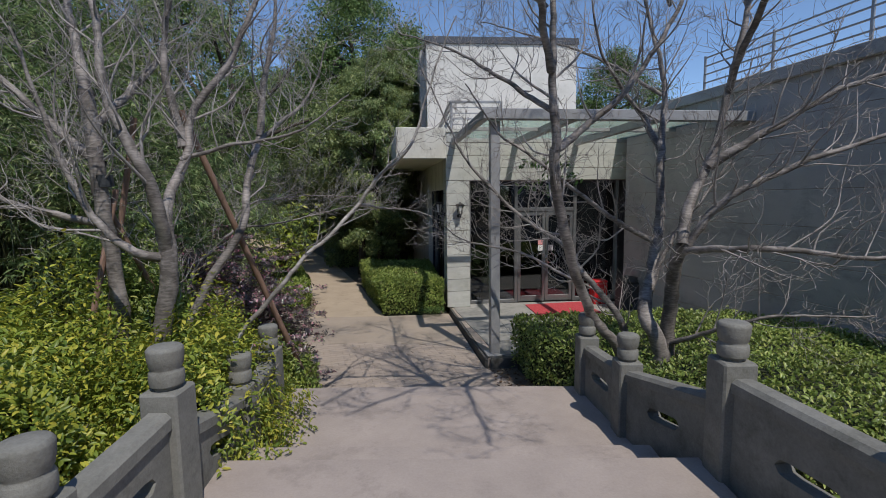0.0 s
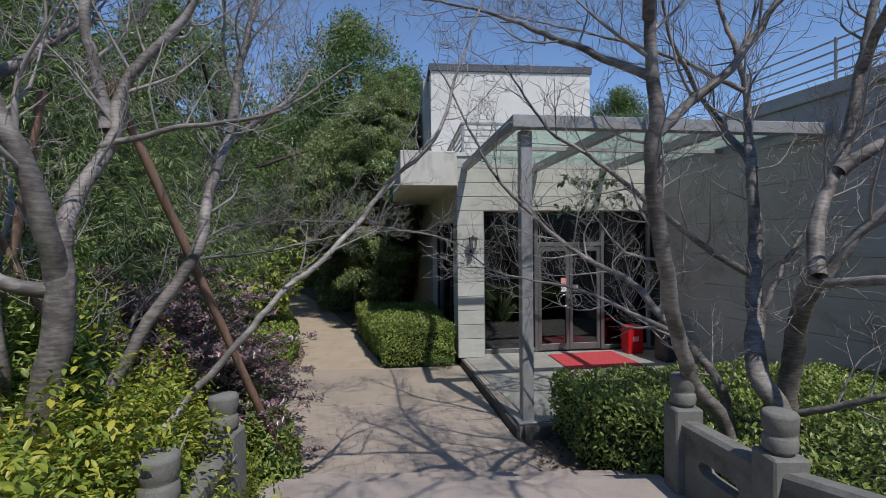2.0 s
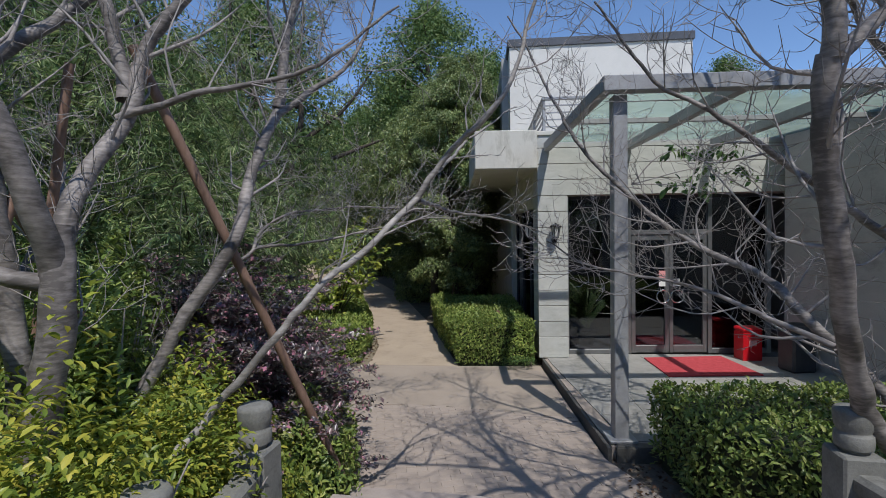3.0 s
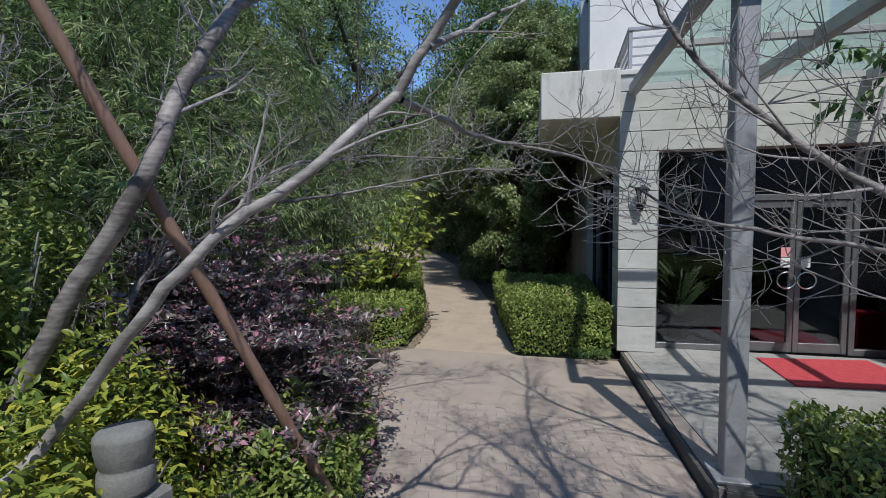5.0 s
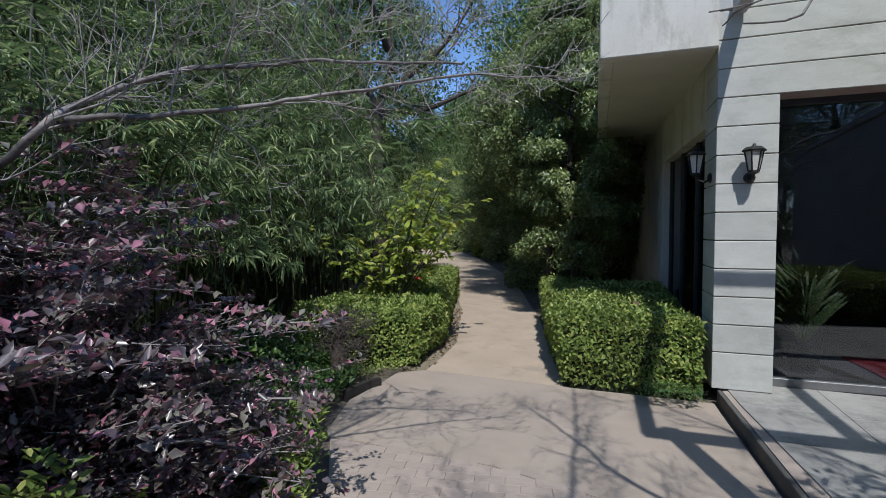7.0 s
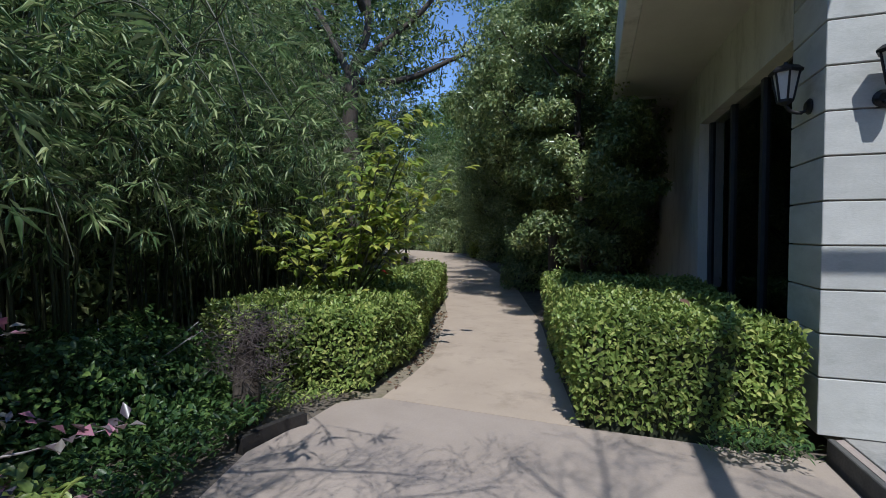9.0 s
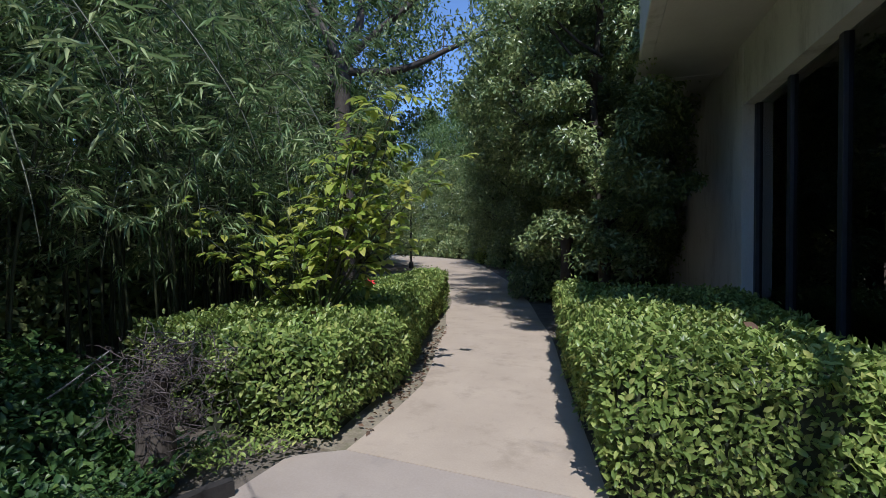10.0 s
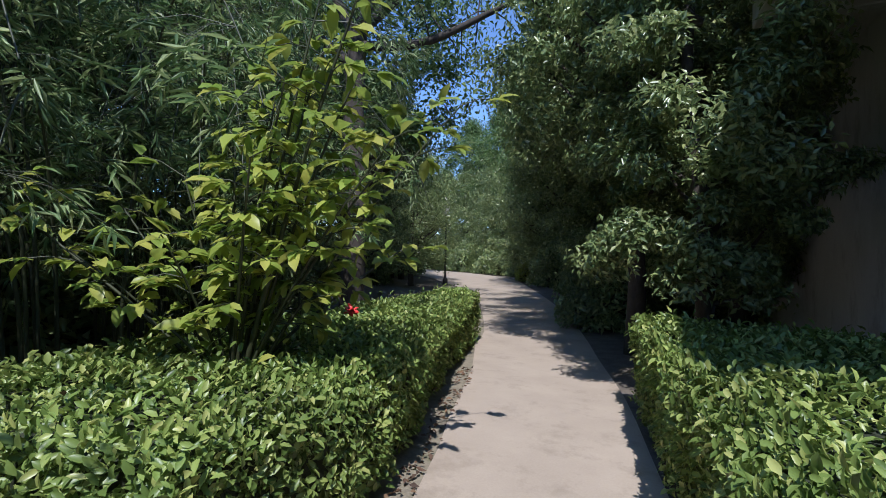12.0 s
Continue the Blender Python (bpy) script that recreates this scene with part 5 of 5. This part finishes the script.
# young yellow-green tree in the hedge
def young_tree(x, y):
    rng = random.Random(8)
    ob = thing("young_tree", pose(x, y, 0), "young tree with fresh yellow-green leaves growing from the hedge", "tree")
    P, D = [], []
    ends = [((0.9, 0.0, 2.25), 0.02), ((0.35, 0.25, 2.1), 0.02), ((-0.15, 0.1, 1.75), 0.018), ((-0.55, -0.35, 1.45), 0.018), ((-0.85, -0.75, 1.4), 0.016), ((0.55, -0.3, 1.5), 0.016), ((0.75, 0.35, 1.6), 0.016), ((-0.3, -0.6, 1.15), 0.014), ((0.1, -0.4, 1.2), 0.014), ((0.45, 0.9, 1.2), 0.014), ((1.0, 0.6, 1.85), 0.014), ((-0.5, 0.3, 1.35), 0.014), ((0.7, 0.2, 2.0), 0.014), ((0.5, -0.1, 1.85), 0.014), ((0.2, 0.1, 1.95), 0.014), ((0.95, 0.1, 1.6), 0.012), ((0.55, 0.1, 2.4), 0.014), ((-0.2, -0.15, 1.5), 0.012)]
    for e, r in ends:
        e = np.array(e) * np.array((1.0, 1.0, 1.1))
        t = Tubes()
        line = curve_through([(0, 0, -0.03), (e[0] * 0.1, e[1] * 0.1, 0.6), e * 0.62 + np.array((0, 0, 0.25)), e], 0.07)
        t.add(line, np.linspace(r, 0.004, len(line)), 6)
        for i in range(int(len(line) * 0.5), len(line)):
            for _ in range(rng.choice((1, 1, 2))):
                way = unit(np.array([rng.gauss(0, 1), rng.gauss(0, 1), rng.gauss(0.1, 0.3)]))
                q = line[i] + way * rng.uniform(0.06, 0.32)
                t.add([line[i], (line[i] + q) / 2 + np.array((0, 0, 0.02)), q], [0.004, 0.003, 0.002], 3)
                for k in range(5):
                    P.append(line[i] + (q - line[i]) * rng.uniform(0.5, 1.0))
                    D.append(way + np.array((rng.gauss(0, 0.6), rng.gauss(0, 0.6), rng.gauss(-0.15, 0.2))))
        part("stem", t.mesh("stem"), M_CULM, ob)
    P, D = np.array(P), np.array(D)
    n = len(P)
    L = RNG.uniform(0.065, 0.135, n)
    part("leaves", leaf_mesh("leaves", P, D, np.tile((0.1, -0.2, 1.0), (n, 1)) + RNG.normal(0, 0.25, (n, 3)), L, L * 0.5, 0.15, 0.25, True), M_YELLOW, ob)


young_tree(-3.87, 10.45)


def leafy_tree(name, label, h, bole, spread, clumps, per, leaf, material, seed, low=0.35, trunk_r=0.16):
    """An evergreen: forked trunk, limbs, and a crown of many leaf clumps with gaps."""
    rng = random.Random(seed)
    g = np.random.default_rng(seed)
    ob = thing(name, pose(0, 0, 0), label, "tree", "evergreen trees")
    t = Tubes()
    trunk = curve_through([(0, 0, -0.05), (0.05 * h * 0.1, 0, h * 0.2), (-0.02 * h, 0.02 * h, h * 0.5), (0.02 * h, 0, h * 0.85)], 0.2)
    t.add(trunk, np.linspace(trunk_r, trunk_r * 0.25, len(trunk)), 12, 0.06, rng)
    part("trunk", t.mesh("trunk"), M_TRUNK, ob)
    P, O = [], []
    for k in range(clumps):
        f = (k + 0.5) / clumps
        z = h * (low + (1 - low) * f)
        wide = spread * math.sin(math.pi * min(1.0, 0.18 + 0.86 * f)) ** 0.6
        a = k * 2.39996 + rng.uniform(-0.4, 0.4)
        r = wide * math.sqrt(rng.uniform(0.12, 1.0)) * rng.uniform(0.8, 1.12)
        c = np.array((r * math.cos(a), r * math.sin(a), z + rng.uniform(-0.3, 0.3)))
        if k % 8 == 0:
            s = np.array((0, 0, max(bole * 0.8, z - r * 0.7)))
            b = curve_through([s, s + (c - s) * np.array((0.45, 0.45, 0.3)), c], 0.25)
            limb = Tubes()
            limb.add(b, np.linspace(trunk_r * 0.32, 0.012, len(b)), 6)
            part("limb", limb.mesh("limb"), M_TRUNK, ob)
        size = spread * rng.uniform(0.12, 0.3)
        d = unit(g.normal(0, 1, (per, 3)))
        p = c + d * (size * np.array((1.15, 1.15, 0.75))) * (g.uniform(0.05, 1.0, per) ** 0.6)[:, None]
        P.append(p)
        O.append(d * 0.7 + unit(c * np.array((1, 1, 0.3))) * 0.5)
    tagged(part("crown", scatter("crown", np.concatenate(P), np.concatenate(O), leaf, 0.42, 0.7, 0.1), material, ob), kind="stuff")
    return ob


# the tall evergreen shrubs by the wall
near_tree = leafy_tree("evergreen_tree", "dense small-leaved evergreen tree beside the wall", 6.6, 0.9, 1.12, 165, 420, 0.075, M_TREE, 51, 0.17, 0.09)
near_tree.matrix_world = pose(-1.95, 13.85, 0)
leaner = leafy_tree("evergreen_tree", "spreading evergreen tree overhanging the garden path", 6.3, 2.2, 1.95, 150, 330, 0.09, M_TREE, 53, 0.42, 0.13)
leaner.matrix_world = pose(-2.85, 15.7, 0)
for lx_, ly_, lr_, ls_ in ((-4.35, 19.3, 110, 1.05), (-4.9, 22.6, 220, 1.1)):
    copy_thing(leaner, pose(lx_, ly_, 0, 0, 0, lr_) @ Matrix.Scale(ls_, 4))
copy_thing(near_tree, pose(-3.5, 18.3, 0, 0, 0, 10) @ Matrix.Scale(1.1, 4))
copy_thing(near_tree, pose(-1.7, 16.3, 0, 0, 0, 40) @ Matrix.Scale(1.15, 4))
copy_thing(near_tree, pose(-3.4, 19.5, 0, 0, 0, 250) @ Matrix.Scale(1.2, 4))

camphor = leafy_tree("camphor_tree", "tall camphor tree with a dark forked trunk", 10.5, 3.0, 3.4, 170, 190, 0.15, M_TREEB, 61, 0.34, 0.26)
camphor.matrix_world = pose(-9.6, 17.4, 0)
oak = leafy_tree("broadleaf_tree", "tall dark evergreen tree in the garden", 9.0, 1.2, 3.0, 190, 190, 0.14, M_TREE, 67, 0.12, 0.22)
oak.matrix_world = pose(-6.8, 29.0, 0)
SPOTS_A = [(-19.5, 47.5, 1.35), (-24.0, 49.5, 1.35), (-14.8, 43.5, 1.3), (-4.6, 24.6, 1.25), (-8.0, 33.0, 1.2), (-2.2, 28.5, 1.15), (-13.5, 13.5, 0.95), (-17, 19, 1.1), (-4.2, 26.5, 0.8), (-8.0, 30, 1.05), (9.3, 26, 0.95), (-9.5, 9.5, 0.85), (-12, 5, 1.0), (-20, 10, 1.1), (-6, -13, 1.0), (4, -15, 1.1), (-14, -6, 1.0), (12, -10, 1.0), (-21, 29, 1.2)]
SPOTS_B = [(-13.2, 39.5, 0.9), (-15.8, 41.0, 0.95), (-18.6, 43.8, 1.0), (-22.0, 45.2, 1.0), (-25.5, 47.0, 1.0), (-16.6, 28.6, 0.75), (-9.8, 33.0, 0.75), (-8, -9, 0.72), (-3.6, -8.2, 0.66), (0.5, -9, 0.7), (4.6, -8.4, 0.68), (9, -8, 0.72), (-1.6, 17.8, 0.78), (-9.2, 30.0, 0.8), (-18.0, 29.5, 0.85), (-5.6, 28.4, 0.75), (-20.0, 31.5, 0.9), (-13.2, 24.8, 0.6), (-9.0, 13.2, 0.8), (-12.5, 20.0, 0.85), (-0.5, 21.5, 0.75), (-15.5, 26.0, 0.95), (-2.5, 32, 1.1), (-8.6, 34, 1.2), (-10.2, 35.5, 1.1), (-20, 23, 1.1), (-11, 1, 1.0), (9, 30, 0.9), (-18, 3, 1.1), (0, -19, 1.1), (-9, -9, 0.9), (9, -17, 1.0), (-26, 16, 1.2), (-23, 35, 1.3), (-3, 40, 1.3), (4, 38, 1.2), (-14, 42, 1.4)]
for k, (x, y, s) in enumerate(SPOTS_A):
    copy_thing(camphor, pose(x, y, 0, 0, 0, k * 77) @ Matrix.Scale(s, 4))
for k, (x, y, s) in enumerate(SPOTS_B):
    copy_thing(oak, pose(x, y, 0, 0, 0, k * 53) @ Matrix.Scale(s, 4))

def fork_tree():
    """A tall open tree with a dark forked trunk: clumps of leaves on spreading limbs, with sky between."""
    rng = random.Random(77)
    g = np.random.default_rng(77)
    ob = thing("forked_tree", pose(-6.75, 14.4, 0), "tall tree with a dark forked trunk and open leafy crown", "tree", "evergreen trees")
    t = Tubes()
    line = curve_through([(0, 0, -0.05), (0.05, 0, 2.0), (-0.05, 0.05, 3.6), (0.05, 0, 4.8)], 0.15)
    t.add(line, np.linspace(0.2, 0.14, len(line)), 12, 0.07, rng)
    part("trunk", t.mesh("trunk"), M_TRUNK, ob)
    P, O = [], []
    for pts in ([(0.05, 0, 4.75), (0.3, 0.2, 5.6), (0.2, 0.3, 7.2), (0.4, 0.3, 8.8), (0.2, 0.3, 10.4)], [(0.05, 0, 4.7), (0.7, 0.3, 5.3), (1.5, 0.6, 6.0), (2.3, 0.9, 7.2)], [(0.05, 0, 4.5), (1.0, 0.4, 4.5), (2.0, 0.8, 4.9), (3.0, 1.1, 5.3)], [(0, 0, 4.6), (-0.6, 0.1, 5.6), (-1.3, 0.2, 6.8), (-1.8, 0.2, 8.4), (-1.9, 0.3, 10.0)], [(0, 0, 4.2), (-0.9, -0.2, 4.9), (-2.0, -0.3, 5.4), (-2.8, -0.3, 6.4)], [(0.2, 0.2, 6.0), (0.4, -0.7, 6.6), (0.6, -1.6, 7.2)]):
        line = curve_through(pts, 0.12)
        limb = Tubes()
        limb.add(line, np.linspace(0.085, 0.02, len(line)), 8, 0.05, rng)
        for i in range(len(line) // 3, len(line), 2):
            for _ in range(2):
                c = line[i] + np.array((rng.gauss(0, 0.4), rng.gauss(0, 0.4), rng.gauss(0.1, 0.35)))
                limb.add([line[i], (line[i] + c) / 2 + np.array((0, 0, 0.06)), c], [0.016, 0.01, 0.005], 4)
                if rng.random() < 0.5:
                    d = unit(g.normal(0, 1, (110, 3)))
                    P.append(c + d * np.array((0.42, 0.42, 0.24)) * (g.uniform(0.2, 1, 110) ** 0.6)[:, None])
                    O.append(d)
        part("limb", limb.mesh("limb"), M_TRUNK, ob)
    tagged(part("crown", scatter("crown", np.concatenate(P), np.concatenate(O), 0.11, 0.45, 0.8, 0.1), M_TREE, ob), kind="stuff")


fork_tree()

# undergrowth under the trees
under = mound("undergrowth_shrub", (-3.6, 18.0), (1.0, 1.0, 1.5), "dark green undergrowth shrub in the shade of the trees", "shrub", M_TREE, 9000, 0.11, 0.45, 0.25)
for k, (x, y, s) in enumerate([(-3.3, 20.6, 1.2), (-4.0, 23.2, 1.4), (-5.6, 26.2, 1.5), (-7.6, 28.6, 1.6), (-8.4, 30.6, 1.7), (-12.2, 36.6, 1.7), (-14.2, 38.0, 1.8), (-16.6, 39.9, 1.9), (-19.2, 41.9, 2.0), (-22.0, 43.6, 2.0), (-25.0, 45.0, 2.0), (-20.0, 32.5, 1.8), (-15.5, 24, 1.4), (-18.5, 25.5, 1.6), (-20, 30, 2.0), (-1.8, 18.8, 1.2), (-2.2, 22, 1.5), (-10.5, 15.5, 1.5), (-8.8, 11, 1.5), (-9.5, 7.5, 1.6), (-8.5, 4.5, 1.6), (-7.2, 2.2, 1.5), (-7, 0, 1.5), (-10.6, 9.6, 1.9), (-13, 11.8, 2.2), (-11.4, 12.8, 1.8)]):
    copy_thing(under, pose(x, y, 0, 0, 0, 71 * k) @ Matrix.Scale(s, 4))
mound("yellow_shrub", (-10.5, 31.0), (0.6, 0.6, 1.3), "small yellow-green shrub at the bend of the path", "shrub", M_YELLOW, 2500, 0.1, 0.45, 0.3)


# potted palm inside the entrance glass
palm = thing("potted_palm", B @ pose(1.0, 0.95, PLAT_Z), "potted green palm standing behind the entrance glass", "plant")
part("pot", lathe([(0.12, 0), (0.17, 0.28), (0.18, 0.3)], 16), M_BINGREY, palm)
pr = random.Random(9)
PP, PDir = [], []
for _ in range(70):
    a = pr.uniform(0, 6.28)
    PP.append((0.03 * math.cos(a), 0.03 * math.sin(a), 0.3 + pr.uniform(0, 0.5)))
    PDir.append((math.cos(a) * 0.5, math.sin(a) * 0.5, pr.uniform(0.6, 1.4)))
PL = RNG.uniform(0.35, 0.75, 70)
part("fronds", leaf_mesh("fronds", np.array(PP), np.array(PDir), np.tile((0.0, -0.6, 0.8), (70, 1)), PL, PL * 0.07, 0.2, 0.45, True), M_BAMBOO, palm)

# stump with dry twigs, and the curved edging beside it
stump = thing("tree_stump", pose(-3.5, 8.8, 0), "cut shrub stump with dry grey twigs", "stump")
st = Tubes()
sl = curve_through([(0, 0, -0.03), (0.03, 0, 0.22), (-0.02, 0.03, 0.42), (0.05, 0.02, 0.6)], 0.05)
st.add(sl, np.linspace(0.115, 0.055, len(sl)), 14, 0.14)
part("bole", st.mesh("bole"), M_TRUNK, stump)
dry = Tubes()
srng = random.Random(4)
for cx, cy, cz, w, m in ((0.1, 0.05, 0.66, 0.2, 240), (0.2, -0.02, 0.42, 0.16, 130), (-0.16, 0.0, 0.4, 0.13, 80)):
    for _ in range(m):
        p0 = np.array((cx + srng.gauss(0, w * 0.6), cy + srng.gauss(0, w * 0.6), cz + srng.gauss(0, w * 0.35)))
        way = unit(np.array((srng.gauss(0, 1), srng.gauss(0, 1), srng.gauss(0.15, 0.6)))) * srng.uniform(0.08, 0.2)
        bend = np.array((srng.gauss(0, 0.03), srng.gauss(0, 0.03), srng.gauss(0, 0.03)))
        dl = curve_through([p0, p0 + way * 0.5 + bend, p0 + way], 0.05)
        dry.add(dl, np.linspace(0.0035, 0.001, len(dl)), 3)
    link = curve_through([(0.0, 0.0, cz * 0.6), (cx * 0.5, cy * 0.5, cz * 0.85), (cx, cy, cz)], 0.06)
    dry.add(link, np.linspace(0.022, 0.008, len(link)), 6)
tagged(part("dry_twigs", dry.mesh("dry_twigs"), M_DRY, stump), kind="stuff")
el = curve_through([(-3.06, 8.95, 0), (-3.1, 8.84, 0), (-3.13, 8.65, 0), (-3.14, 8.45, 0)], 0.05)
nl = np.gradient(el, axis=0)
nl = unit(np.stack((-nl[:, 1], nl[:, 0], nl[:, 2]), 1)) * 0.028
edge_outline = [tuple(p[:2]) for p in el + nl] + [tuple(p[:2]) for p in (el - nl)[::-1]]
tagged(part("bed_edging", prism(edge_outline, -0.05, 0.08, 0.008), M_EDGING), "dark curved timber edging round the planting bed", "edging")

for wx, wy in ((-1.02, 10.05), (-0.6, 10.4), (-3.5, 10.05), (-3.75, 9.7)):
    tagged(part("withered_leaf", scatter("withered_leaf", np.array(((wx, wy, 0.79 if wx > -2 else 0.73),)), np.array(((0, 0, 1.0),)), 0.09, 0.45, 0.7, 0.4, True), M_LITTER), "withered brown leaf caught on the hedge", "leaf", "withered leaves")

# small finishing things, pieces of the paving last
flower = Tubes()
flower.add([(-4.07, 11.55, 0.7), (-4.07, 11.55, 0.84)], [0.004, 0.004], 5)
tagged(part("red_flower", scatter("red_flower", np.tile((-4.07, 11.55, 0.84), (24, 1)) + RNG.normal(0, 0.015, (24, 3)), RNG.normal(0, 1, (24, 3)), 0.05, 0.6, 0.8, 0.5, True), M_FLOWER), "single red flower in the hedge", "flower")
mx_, my_ = fill_poly([(0.75, 5.6), (1.7, 4.9), (1.75, 5.4), (1.0, 6.5), (0.7, 6.5)], 260)
kx, ky = fill_poly([(-2.9, 9.7), (-3.3, 11.2), (-4.3, 13.6), (-4.2, 13.7), (-3.1, 11.0), (-2.8, 9.6)], 180)
px_, py_ = np.concatenate((mx_, kx)), np.concatenate((my_, ky))
lp = np.stack((px_, py_, np.full(len(px_), 0.012)), 1)
tagged(part("fallen_leaves", scatter("fallen_leaves", lp, np.tile((0, 0, 0.05), (len(lp), 1)) + RNG.normal(0, 1, (len(lp), 3)) * (1, 1, 0.05), 0.05, 0.5, 0.1, 0.0), M_LITTER), "dry brown fallen leaves by the hedges", "leaf litter", kind="stuff")

lay_slabs()
lay_pavers()
